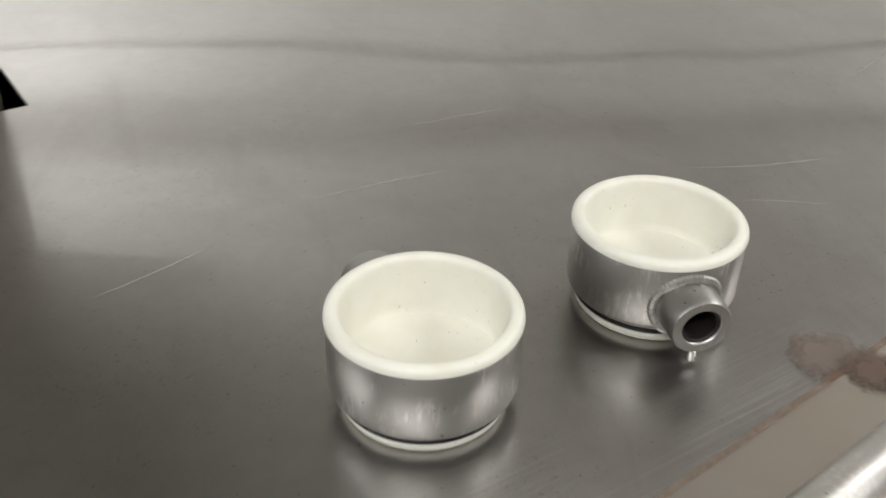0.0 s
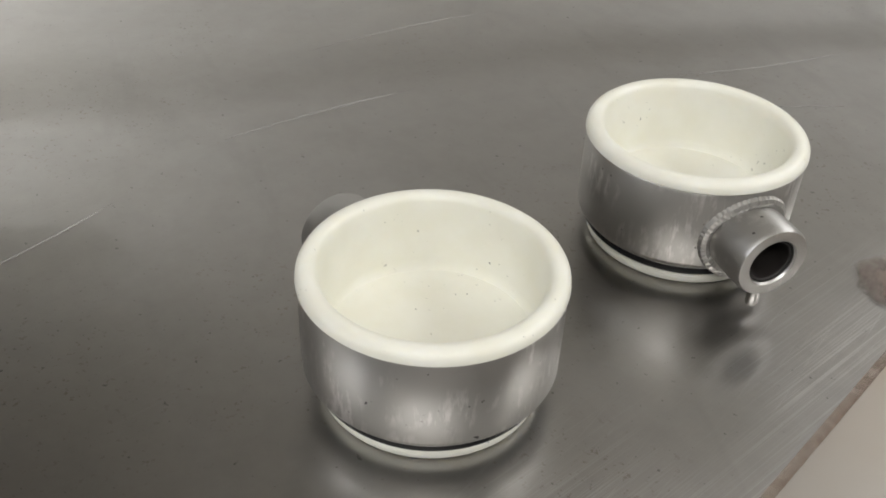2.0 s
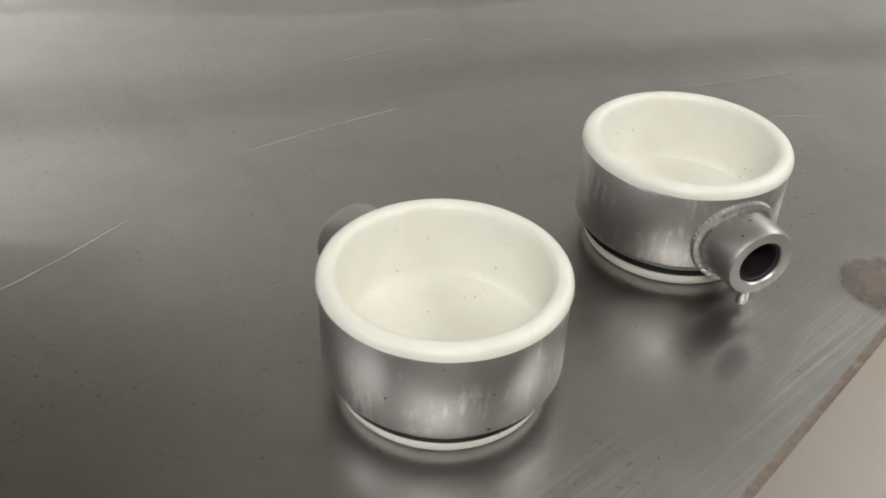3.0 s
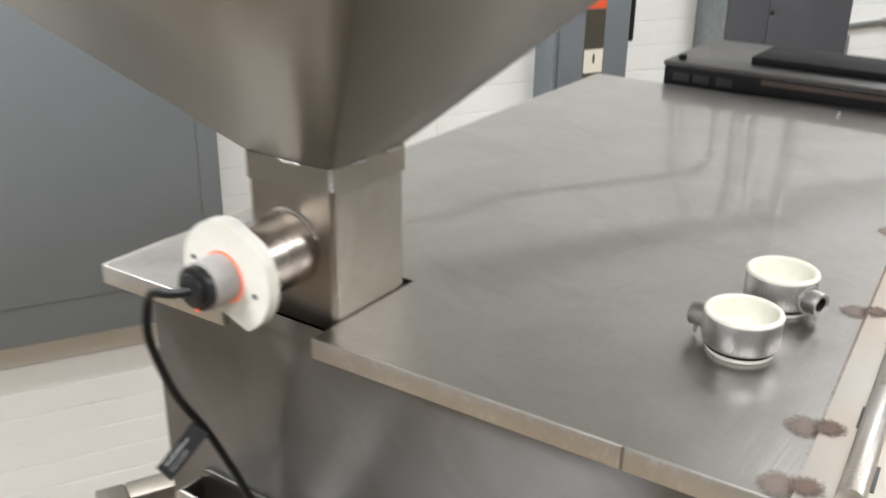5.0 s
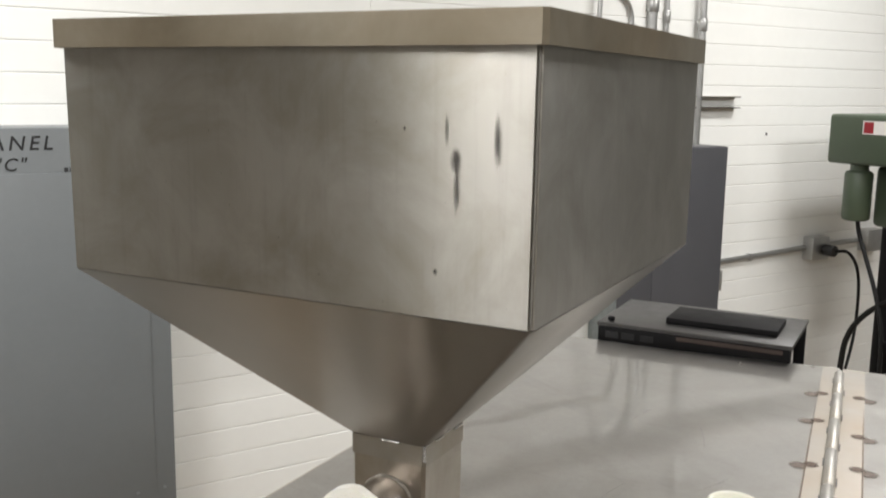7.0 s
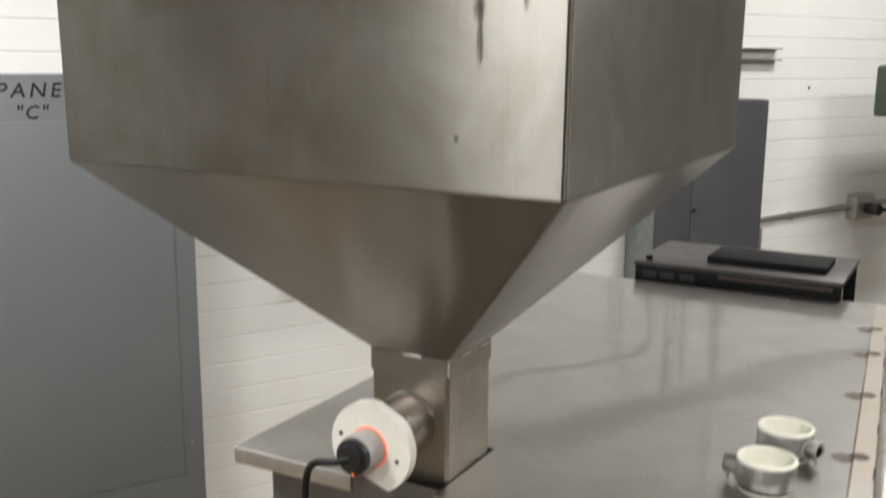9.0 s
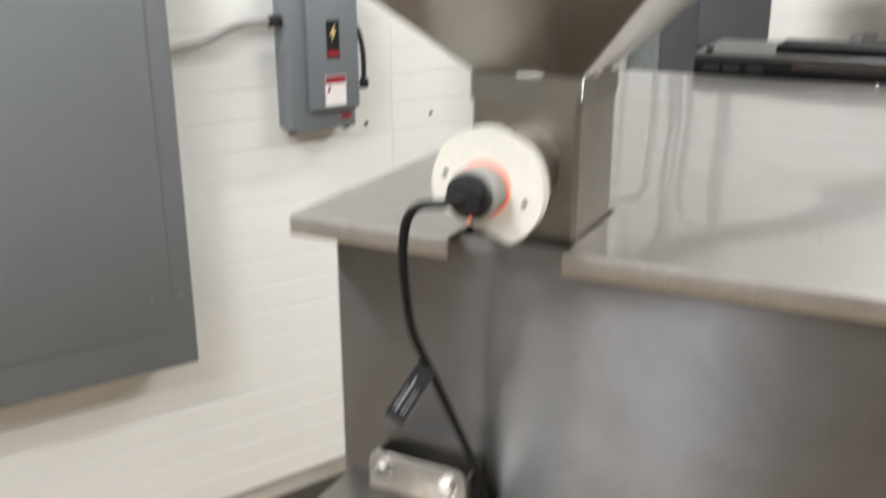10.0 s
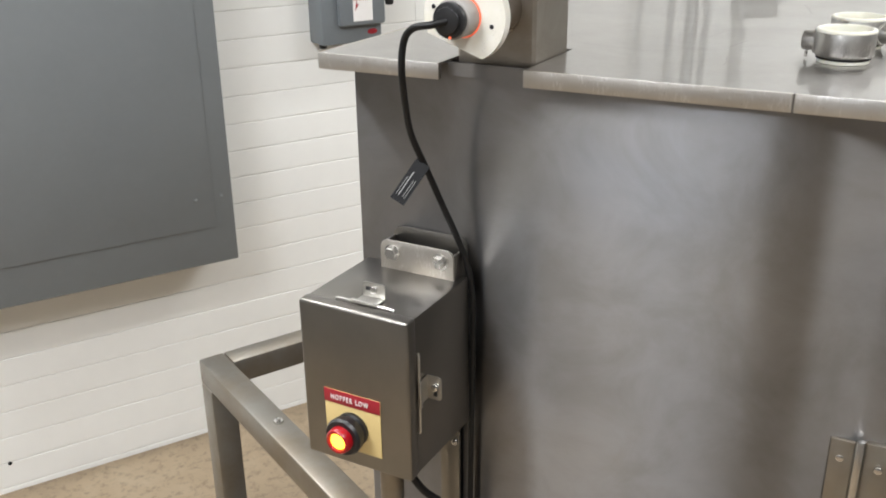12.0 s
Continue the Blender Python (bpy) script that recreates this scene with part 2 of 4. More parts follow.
M_OLIVE = plain("dark_olive_print", (0.060, 0.052, 0.038), 0.5, 0, 0.1, 60.0)
M_SIGNAL = plain("signal_orange_print", (0.72, 0.095, 0.025), 0.5, 0, 0.06, 60.0)
M_CREAM = plain("cream_legend_plate", (0.66, 0.50, 0.22), 0.45, 0, 0.06, 60.0)
M_WHITEINK = plain("white_print", (0.78, 0.76, 0.74), 0.5, 0, 0.05, 60.0)
M_BLACKINK = plain("black_marker", (0.02, 0.02, 0.022), 0.5, 0, 0.1, 60.0)
M_GREYBODY = plain("grey_sensor_housing", (0.36, 0.34, 0.32), 0.45, 0, 0.08, 60.0)
# rust brown taken nearly to black for the shade inside the stubs
M_BORE = plain("shaded_rusty_bore", (0.013, 0.009, 0.007), 0.65, 0.0, 0.6, 300.0)


def film(name, base, radius, hard, scale, stretch=(1, 1, 1)):
    """A thin stain that thins out to nothing towards a ragged edge."""
    m, nt, b = node_mat(name, base, 0.55, 0.2)
    tc = nt.nodes.new("ShaderNodeTexCoord")
    ln = nt.nodes.new("ShaderNodeVectorMath")
    ln.operation = "LENGTH"
    nt.links.new(tc.outputs["Object"], ln.inputs[0])
    k = nt.nodes.new("ShaderNodeMath")
    k.operation, k.inputs[1].default_value = "MULTIPLY", 1.0 / radius
    nt.links.new(ln.outputs["Value"], k.inputs[0])
    n = noise_node(nt, coords(nt, stretch), scale, 5, 0.7)
    f = mix(nt, 0.50, k.outputs[0], n)
    nt.links.new(ramp(nt, f, [(hard[0], grey(hard[2])), (hard[1], grey(0.0))]), b.inputs["Alpha"])
    return m


M_BURN = film("dark_heat_stain", (0.13, 0.088, 0.066), 0.0120, (0.40, 0.62, 0.80), 420.0)
M_HALO = film("pale_heat_stain", (0.20, 0.160, 0.135), 0.0135, (0.44, 0.66, 0.72), 160.0)
M_RUSTEDGE = film("rust_line", (0.22, 0.135, 0.085), 0.45, (0.36, 0.56, 0.36), 170.0)
M_SCRATCH = film("pale_scratch", (0.62, 0.61, 0.59), 0.05, (0.38, 0.60, 0.22), 900.0)
M_SMUDGE = film("dark_smudge", (0.05, 0.045, 0.04), 0.016, (0.34, 0.58, 0.46), 420.0, (4.0, 1.0, 0.7))


def plastic(name, base, sss):
    m, nt, b = node_mat(name, base, 0.42, 0.0)
    b.inputs["Subsurface Weight"].default_value = 0.15
    b.inputs["Subsurface Radius"].default_value = (1.0, 0.85, 0.55)
    b.inputs["Subsurface Scale"].default_value = sss
    n = noise_node(nt, coords(nt), 120, 4)
    col = mix(nt, 1.0, base, ramp(nt, n, [(0.3, (0.95, 0.94, 0.90)), (0.7, grey(1.0))]), "MULTIPLY")
    crumbs = ramp(nt, noise_node(nt, coords(nt), 1100.0, 2, 0.5), [(0.715, grey(1.0)), (0.745, grey(0.06))])
    zone = ramp(nt, noise_node(nt, coords(nt), 55.0, 2, 0.5), [(0.46, grey(1.0)), (0.56, grey(0.0))])
    col = mix(nt, 1.0, col, mix(nt, zone, crumbs, (1.0, 1.0, 1.0)), "MULTIPLY")
    nt.links.new(col, b.inputs["Base Color"])
    nt.links.new(ramp(nt, n, [(0.3, grey(0.34)), (0.7, grey(0.5))]), b.inputs["Roughness"])
    return m


M_CUP = plastic("ivory_plastic", (0.80, 0.79, 0.71), 0.003)
M_FLANGE = plastic("milky_plastic", (0.74, 0.72, 0.66), 0.004)


def glow(name, colour, strength):
    m, nt, b = node_mat(name, colour, 0.3)
    b.inputs["Emission Color"].default_value = (*colour, 1)
    b.inputs["Emission Strength"].default_value = strength
    return m


# glow of the diffusers on the added, unseen ceiling fixtures
M_LAMP = glow("added_light_diffuser", (1.0, 1.0, 1.0), 6.0)
M_LENS = glow("red_lens", (0.28, 0.002, 0.006), 0.14)
M_BULB = glow("yellow_bulb", (1.0, 0.55, 0.05), 3.0)
M_ORANGE = glow("orange_ring", (0.9, 0.16, 0.07), 0.5)


def floor_mat():
    m, nt, b = node_mat("worn_concrete", (0.40, 0.32, 0.22), 0.6)
    n1 = noise_node(nt, coords(nt), 2.2, 6, 0.65)
    n2 = noise_node(nt, coords(nt), 40, 5, 0.7)
    c = ramp(nt, n1, [(0.3, (0.20, 0.150, 0.099)), (0.55, (0.30, 0.230, 0.150)), (0.75, (0.36, 0.292, 0.205))])
    c = mix(nt, 1.0, c, ramp(nt, n2, [(0.32, grey(0.62)), (0.5, grey(1.0))]), "MULTIPLY")
    nt.links.new(c, b.inputs["Base Color"])
    bump(nt, n2, 0.3, 0.002, b)
    return m


M_FLOOR = floor_mat()

# ---- mesh helpers ----


def bm_box(x0, x1, y0, y1, z0, z1, bevel=0.0, seg=2):
    bm = bmesh.new()
    bmesh.ops.create_cube(bm, size=1.0)
    bmesh.ops.scale(bm, vec=(x1 - x0, y1 - y0, z1 - z0), verts=bm.verts)
    bmesh.ops.translate(bm, vec=((x0 + x1) / 2, (y0 + y1) / 2, (z0 + z1) / 2), verts=bm.verts)
    if bevel:
        bmesh.ops.bevel(bm, geom=bm.edges[:], offset=bevel, segments=seg, affect="EDGES", profile=0.5)
    return bm


def bm_lathe(profile, seg=64, closed=False):
    """A profile of (radius, height) turned round the z axis."""
    bm = bmesh.new()
    rings = []
    for r, z in profile:
        rings.append([bm.verts.new((r * math.cos(2 * math.pi * i / seg), r * math.sin(2 * math.pi * i / seg), z)) for i in range(seg)])
    pairs = list(zip(rings, rings[1:])) + ([(rings[-1], rings[0])] if closed else [])
    for a, b in pairs:
        for i in range(seg):
            j = (i + 1) % seg
            bm.faces.new((a[i], a[j], b[j], b[i]))
    if not closed:
        bm.faces.new(list(reversed(rings[0])))
        bm.faces.new(rings[-1])
    bmesh.ops.recalc_face_normals(bm, faces=bm.faces)
    return bm


def bm_cyl(r, z0, z1, seg=32, bevel=0.0):
    b = min(bevel, r * 0.5)
    if b:
        return bm_lathe([(r - b, z0), (r - b * 0.3, z0 + b * 0.3), (r, z0 + b), (r, z1 - b), (r - b * 0.3, z1 - b * 0.3), (r - b, z1)], seg)
    return bm_lathe([(r, z0), (r, z1)], seg)


def smooth_path(pts, per=10):
    """A smooth line through the given points."""
    p = [Vector(q) for q in pts]
    p = [p[0] * 2 - p[1]] + p + [p[-1] * 2 - p[-2]]
    out = []
    for i in range(1, len(p) - 2):
        for k in range(per):
            t = k / per
            a, b, c, d = p[i - 1], p[i], p[i + 1], p[i + 2]
            out.append(0.5 * (2 * b + (c - a) * t + (2 * a - 5 * b + 4 * c - d) * t * t + (3 * b - a - 3 * c + d) * t ** 3))
    return out + [p[-2]]


def bm_tube(pts, r, seg=12, per=8, smooth=True):
    line = smooth_path(pts, per) if smooth else [Vector(q) for q in pts]
    bm = bmesh.new()
    rings, up = [], None
    for i, q in enumerate(line):
        d = (line[min(i + 1, len(line) - 1)] - line[max(i - 1, 0)]).normalized()
        if up is None:
            up = d.orthogonal().normalized()
        up = (up - d * up.dot(d)).normalized()
        side = d.cross(up)
        rings.append([bm.verts.new(q + r * (math.cos(2 * math.pi * k / seg) * up + math.sin(2 * math.pi * k / seg) * side)) for k in range(seg)])
    for a, b in zip(rings, rings[1:]):
        for k in range(seg):
            j = (k + 1) % seg
            bm.faces.new((a[k], a[j], b[j], b[k]))
    bm.faces.new(list(reversed(rings[0])))
    bm.faces.new(rings[-1])
    bmesh.ops.recalc_face_normals(bm, faces=bm.faces)
    return bm


def moved(bm, m):
    bmesh.ops.transform(bm, matrix=m, verts=bm.verts)
    return bm


def joined(*bms):
    out = bmesh.new()
    for b in bms:
        me = bpy.data.meshes.new("tmp")
        b.to_mesh(me)
        b.free()
        out.from_mesh(me)
        bpy.data.meshes.remove(me)
    return out


def bm_prism(outline, z0, z1, bevel=0.0):
    """A flat outline of (x, y) drawn up from z0 to z1."""
    bm = bmesh.new()
    lo = [bm.verts.new((x, y, z0)) for x, y in outline]
    hi = [bm.verts.new((x, y, z1)) for x, y in outline]
    bm.faces.new(list(reversed(lo)))
    bm.faces.new(hi)
    for i in range(len(lo)):
        j = (i + 1) % len(lo)
        bm.faces.new((lo[i], lo[j], hi[j], hi[i]))
    bmesh.ops.recalc_face_normals(bm, faces=bm.faces)
    if bevel:
        bmesh.ops.bevel(bm, geom=bm.edges[:], offset=bevel, segments=2, affect="EDGES", profile=0.5)
    return bm


def finish(ob, bm, material, flat=False):
    me = bpy.data.meshes.new(ob if isinstance(ob, str) else ob.name)
    bm.to_mesh(me)
    bm.free()
    me.materials.append(material)
    if not flat:
        me.shade_smooth()
        me.set_sharp_from_angle(angle=radians(35))
    return me


def part(name, bm, material, parent=None, label="", flat=False):
    ob = new(name, finish(name, bm, material, flat))
    ob.parent = parent
    if label:
        ob["label"] = label
    return ob


def thing(name, m, label, category, group="", kind=""):
    ob = new(name)
    ob.empty_display_size = 0.02
    ob.matrix_basis = m
    return tagged(ob, label, category, group, kind)


def setting(name, bm, material, m=None, label="", category=""):
    ob = part(name, bm, material)
    if m is not None:
        ob.matrix_basis = m
    return tagged(ob, label or name, category, "", "structure")


FACE_Y = pose(0, 0, 0, 90)        # turns a thing lying flat (z up) so that its top looks to -y


def bm_text(words, size, depth=0.0004, shear=0.0, bold=0.0, space=1.0):
    c = bpy.data.curves.new("words", "FONT")
    c.body, c.size, c.extrude, c.shear = words, size, depth, shear
    c.align_x, c.align_y, c.resolution_u = "CENTER", "CENTER", 3
    c.offset, c.space_character = bold, space
    o = bpy.data.objects.new("words", c)
    me = o.to_mesh()
    bm = bmesh.new()
    bm.from_mesh(me)
    o.to_mesh_clear()
    bpy.data.objects.remove(o)
    bpy.data.curves.remove(c)
    return bm


# ---- the room ----
A0, A1, DEEP, TOP = -2.6, 4.6, 4.6, 3.5
setting("floor", bm_box(A0, A1, -DEEP, 0.1, -0.1, 0.0), M_FLOOR, ROOM, "worn tan concrete floor with dark specks", "floor")
# unseen ceiling and upper wall, added white to brighten the lid's reflections
setting("ceiling", bm_box(A0, A1, -DEEP, 0.1, TOP, TOP + 0.1), M_CEIL, ROOM, "unseen white ceiling added above the workshop", "ceiling")
setting("wall_upper", bm_box(A0, A1, -0.004, 0.12, 2.232, TOP), M_UPPER, ROOM, "unseen white upper wall added above the siding", "wall")
wall_back = setting("wall_north", bm_box(A0, A1, 0.004, 0.12, 0, 2.23), M_WALL, ROOM, "wall clad in white horizontal siding boards", "wall")
setting("trim", bm_box(A0, A1, -0.075, -0.0045, 2.128, 2.168, 0.003), M_GREYBODY, ROOM, "grey painted ledge along the top of the siding", "trim")
# unseen walls, added; their greys are set for reflections in the hopper
setting("wall_south", bm_box(A0, A1, -DEEP - 0.1, -DEEP, 0, TOP), M_FARWALL, ROOM, "unseen dull grey workshop wall, added", "wall")
setting("wall_west", bm_box(A0 - 0.1, A0, -DEEP, 0.1, 0, TOP), M_FARWALL, ROOM, "unseen dull grey workshop wall, added", "wall")
setting("wall_east", bm_box(A1, A1 + 0.1, -DEEP, 0.1, 0, TOP), M_SIDEWALL, ROOM, "unseen grey workshop wall, added", "wall")

# unseen ceiling lights, added to light the room and streak the steel
def added_ceiling_light(x, y, turn, power, colour=(1.0, 0.995, 0.985)):
    t = thing("added_ceiling_light", pose(x, y, 2.75, 0, 0, turn), "unseen long white fluorescent light, added below the ceiling", "ceiling light", "ceiling lights")
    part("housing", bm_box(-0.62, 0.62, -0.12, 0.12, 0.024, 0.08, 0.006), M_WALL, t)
    part("diffuser", bm_box(-0.60, 0.60, -0.105, 0.105, 0, 0.023, 0.008), M_LAMP, t, "glowing diffuser of the added light")
    lamp = bpy.data.lights.new("added_tube_lamp", "AREA")
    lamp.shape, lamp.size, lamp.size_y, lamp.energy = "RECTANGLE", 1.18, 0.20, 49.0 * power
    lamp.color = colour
    tube = new("added_tube_lamp", lamp)
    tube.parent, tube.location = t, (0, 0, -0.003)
    upward = bpy.data.lights.new("upward_fill", "AREA")      # upward fill, added to brighten the ceiling and upper wall
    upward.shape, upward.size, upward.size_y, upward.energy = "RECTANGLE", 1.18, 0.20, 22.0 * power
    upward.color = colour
    tube = new("upward_fill", upward)
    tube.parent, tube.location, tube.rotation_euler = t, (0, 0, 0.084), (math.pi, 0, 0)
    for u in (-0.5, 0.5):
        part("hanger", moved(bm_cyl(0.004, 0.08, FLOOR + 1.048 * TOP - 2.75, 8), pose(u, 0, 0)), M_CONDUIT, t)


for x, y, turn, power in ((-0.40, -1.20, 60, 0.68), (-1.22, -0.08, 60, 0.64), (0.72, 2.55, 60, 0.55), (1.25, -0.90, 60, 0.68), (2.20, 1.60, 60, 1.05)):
    added_ceiling_light(x, y, turn, power)
added_ceiling_light(-0.335, -2.60, 60, 0.95, (0.90, 0.94, 1.0))      # one unseen cooler tube, added for the bluish highlight on the tank front

# ---- the machine: tank with a steel lid ----
tank = thing("steel_tank", pose(0, 0, 0), "brushed stainless steel tank with a hinged lid, on the floor", "tank")
XR, YB = 0.95, 0.752


def hinge_x(y):
    return 0.4775 - 0.066 * y


def tank_shell():
    """The sheet-metal body: front with a soft bend, left side, back and right side."""
    bm = bmesh.new()
    line = [(0.02, 0.735), (0.02, 0.022)]
    for i in range(5):
        a = math.pi + i / 4 * math.pi / 2
        line.append((0.022 + 0.002 * math.cos(a), 0.022 + 0.002 * math.sin(a)))
    line += [(0.20, 0.018), (0.36, 0.017), (0.395, 0.019), (0.415, 0.023), (0.435, 0.030), (0.47, 0.037), (XR - 0.02, 0.037), (XR - 0.02, 0.735)]
    zs = [0.30 + (H - 0.003 - 0.30) * k / 14 for k in range(15)]
    rows = [[bm.verts.new((x, y, z)) for x, y in line] for z in zs]
    for a, b in zip(rows, rows[1:]):
        for i in range(len(line)):
            j = (i + 1) % len(line)
            bm.faces.new((a[i], a[j], b[j], b[i]))
    bm.faces.new(list(reversed(rows[0])))
    bmesh.ops.recalc_face_normals(bm, faces=bm.faces)
    return bm


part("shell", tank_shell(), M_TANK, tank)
for x in (0.06, XR - 0.06):
    for y in (0.07, 0.69):
        part("leg", bm_box(x - 0.025, x + 0.025, y - 0.025, y + 0.025, FLOOR, 0.302, 0.003), M_TUBE, tank)


def front_y(x):
    return 0.028 * x


def edge_bar(x0, x1, y0, y1, z0, z1):
    """A bar along the lid's front edge, y0 to y1 behind it."""
    return bm_prism([(x0, front_y(x0) + y0), (x1, front_y(x1) + y0), (x1, front_y(x1) + y1), (x0, front_y(x0) + y1)], z0, z1)


def lid_left():
    """Flat sheet with a slot for the hopper's throat and a folded lip that is cut away at the slot."""
    t, s0, s1, sy, xe = 0.002, 0.1115, 0.1838, 0.1030, hinge_x(0) - 0.004
    quads = [
        [(0, 0), (s0, front_y(s0)), (s0, YB), (0, YB)],
        [(s0, sy), (s1, sy), (s1, YB), (s0, YB)],
        [(s1, front_y(s1)), (xe, front_y(xe)), (hinge_x(YB) - 0.004, YB + 0.028), (s1, YB)],
    ]
    bms = [bm_prism(q, H - t, H) for q in quads]
    bms += [edge_bar(0, 0.1125, 0, t, H - 0.0125, H - t), edge_bar(0.1835, xe, 0, t, H - 0.0125, H - t), bm_box(0, t, t, YB, H - 0.0125, H - t)]
    out = joined(*bms)
    bmesh.ops.remove_doubles(out, verts=out.verts, dist=1e-5)
    return out


lid = part("lid", lid_left(), M_LID, tank, "flat brushed steel lid with a folded lip")
# narrow rounded fold along the edges
def fold(x0, x1):
    b = edge_bar(x0, x1, -0.0016, 0.0004, H - 0.0128, H + 0.0004)
    bmesh.ops.bevel(b, geom=b.edges[:], offset=0.0007, segments=2, affect="EDGES", profile=0.5)
    return part("fold", b, M_FOLD, tank)


fold(0.0, 0.1125), fold(0.1835, 0.376), fold(0.3772, hinge_x(0) - 0.004), fold(hinge_x(0) + 0.004, XR)
part("fold", bm_box(-0.0016, 0.0004, 0, YB, H - 0.0128, H + 0.0004, 0.0007), M_FOLD, tank)
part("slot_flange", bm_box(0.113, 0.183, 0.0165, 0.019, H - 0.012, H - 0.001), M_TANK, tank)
right = bm_prism([(hinge_x(0) + 0.004, front_y(0.48)), (XR, front_y(XR)), (XR, YB + 0.028), (hinge_x(YB) + 0.004, YB + 0.028)], H - 0.002, H)
part("lid", joined(right, edge_bar(hinge_x(0) + 0.004, XR, 0, 0.002, H - 0.0125, H - 0.002)), M_LID, tank, "second brushed steel lid beyond the hinge")

# piano hinge
hinge = part("piano_hinge", joined(
    bm_prism([(hinge_x(0) - 0.0236, 0.013), (hinge_x(0) - 0.002, 0.013), (hinge_x(YB) - 0.002, YB + 0.02), (hinge_x(YB) - 0.0236, YB + 0.02)], H + 0.0005, H + 0.0022),
    bm_prism([(hinge_x(0) + 0.002, 0.013), (hinge_x(0) + 0.030, 0.013), (hinge_x(YB) + 0.030, YB + 0.02), (hinge_x(YB) + 0.002, YB + 0.02)], H + 0.0005, H + 0.0022)), M_LEAF, tank, "long steel piano hinge with heat marks")
KN = 0.1010
tilt = math.degrees(math.atan(0.066))
knuckle_mesh = finish("knuckle", moved(bm_cyl(0.0062, -KN / 2 + 0.0003, KN / 2 - 0.0003, 28, 0.0006), pose(0, 0, 0, -90, 0, tilt)), M_FOLD)
for i in range(7):
    y = 0.022 + KN * (i + 0.5)
    k = new("knuckle", knuckle_mesh)
    k.parent, k.location = hinge, (hinge_x(y), y, H + 0.0058)
gap_mesh = finish("gap", moved(bm_box(-0.0011, 0.0011, -0.011, 0.011, 0, 0.0004), pose(0, 0, 0, 0, 0, tilt)), M_BLACK)
for i in range(14):
    y = 0.05 + 0.0505 * i
    k = new("gap", gap_mesh)
    k.parent, k.location = hinge, (hinge_x(y) + (-0.0068 if i % 2 else 0.0068), y, H + 0.0022)

# heat marks of the spot welds along the hinge, thin discoloured films with ragged outlines
def burn_film(r, seed):
    rnd = random.Random(seed)
    pts = []
    for i in range(28):
        a = 2 * math.pi * i / 28
        k = r * (0.82 + 0.3 * noise.noise((math.cos(a) * 1.6 + seed, math.sin(a) * 1.6, seed)) + rnd.uniform(-0.06, 0.06))
        pts.append((k * math.cos(a), k * math.sin(a)))
    return bm_prism(pts, 0, 0.0001)


BURNS = [(0.024, -1), (0.079, -1), (0.229, -1), (0.387, -1), (0.531, -1), (0.639, -1), (0.055, 1), (0.16, 1), (0.307, 1), (0.396, 1), (0.496, 1), (0.642, 1)]
for i, (y, side) in enumerate(BURNS):
    edge = hinge_x(y) + (-0.0236 if side < 0 else 0.030)
    halo = part("heat_mark", burn_film(0.0135, i), M_HALO, hinge, "pale brown heat halo")
    halo.location = (edge + 0.0058 * side, y, H + (0.0004 if i % 3 else 0.0005))
    b = part("weld_mark", burn_film(0.0112 if i % 2 else 0.0125, i + 40), M_BURN, hinge, "brown ragged heat mark")
    b.location = (edge - 0.0050 * side, y + 0.002, H + 0.0026)
for x in (-0.0236, 0.030):
    e = part("rust_edge", bm_prism([(-0.0007, -0.30), (0.0010, -0.30), (0.0010, 0.36), (-0.0007, 0.36)], 0, 0.0001), M_RUSTEDGE, hinge, "thin brown rust line")
    e.location, e.rotation_euler = (hinge_x(0.33) + x, 0.33, H + 0.0024), (0, 0, radians(tilt))

# door hinge low on the front
dh = part("door_hinge", joined(bm_box(0.431, 0.448, 0.026, 0.030, 0.95, 1.022, 0.001), bm_box(0.455, 0.475, 0.030, 0.036, 0.93, 1.022, 0.001)), M_TUBE, tank, "bolted steel door hinge")
part("hinge_pin", moved(bm_cyl(0.0035, 0.95, 1.024, 20, 0.0006), pose(0.4515, 0.027, 0)), M_BRIGHT, dh)
for x, z in ((0.439, 1.006), (0.466, 1.003)):
    part("bolt", moved(bm_cyl(0.0032, 0, 0.003, 20, 0.0012), pose(x, 0.0285, z) @ FACE_Y), M_BRIGHT, dh)
part("screw", moved(bm_cyl(0.002, 0, 0.003, 16, 0.0008), pose(0.301, 0.728, H)), M_BRIGHT, tank)
part("screw", moved(bm_cyl(0.002, 0, 0.003, 16, 0.0008), pose(0.392, 0.765, H)), M_BRIGHT, tank)

# ---- hopper ----
hopper = thing("hopper", pose(0.149, 0.061, H), "large square stainless steel hopper with tapered bottom, stained", "hopper")
HX, HY, TX, TY = 0.180, 0.180, 0.0335, 0.0340


def tapered(x0, y0, z0, x1, y1, z1, thick=0.0015, bevel=0.004):
    """Four sheet sides from one rectangle up to another, open above and below."""
    bm = bmesh.new()

    def ring(x, y, z, cut):
        pts = []
        for sx, sy in ((-1, -1), (1, -1), (1, 1), (-1, 1)):
            order = [(sx * (x - cut), sy * y), (sx * x, sy * (y - cut))]
            if sx * sy > 0:
                order.reverse()
            pts += order
        return [bm.verts.new((px, py, z)) for px, py in pts]

    o0, o1 = ring(x0, y0, z0, bevel), ring(x1, y1, z1, bevel)
    i0, i1 = ring(x0 - thick, y0 - thick, z0, bevel), ring(x1 - thick, y1 - thick, z1, bevel)
    for a, b in ((o0, o1), (i1, i0), (o1, i1), (i0, o0)):
        for i in range(8):
            j = (i + 1) % 8
            bm.faces.new((a[i], a[j], b[j], b[i]))
    bmesh.ops.recalc_face_normals(bm, faces=bm.faces)
    return bm


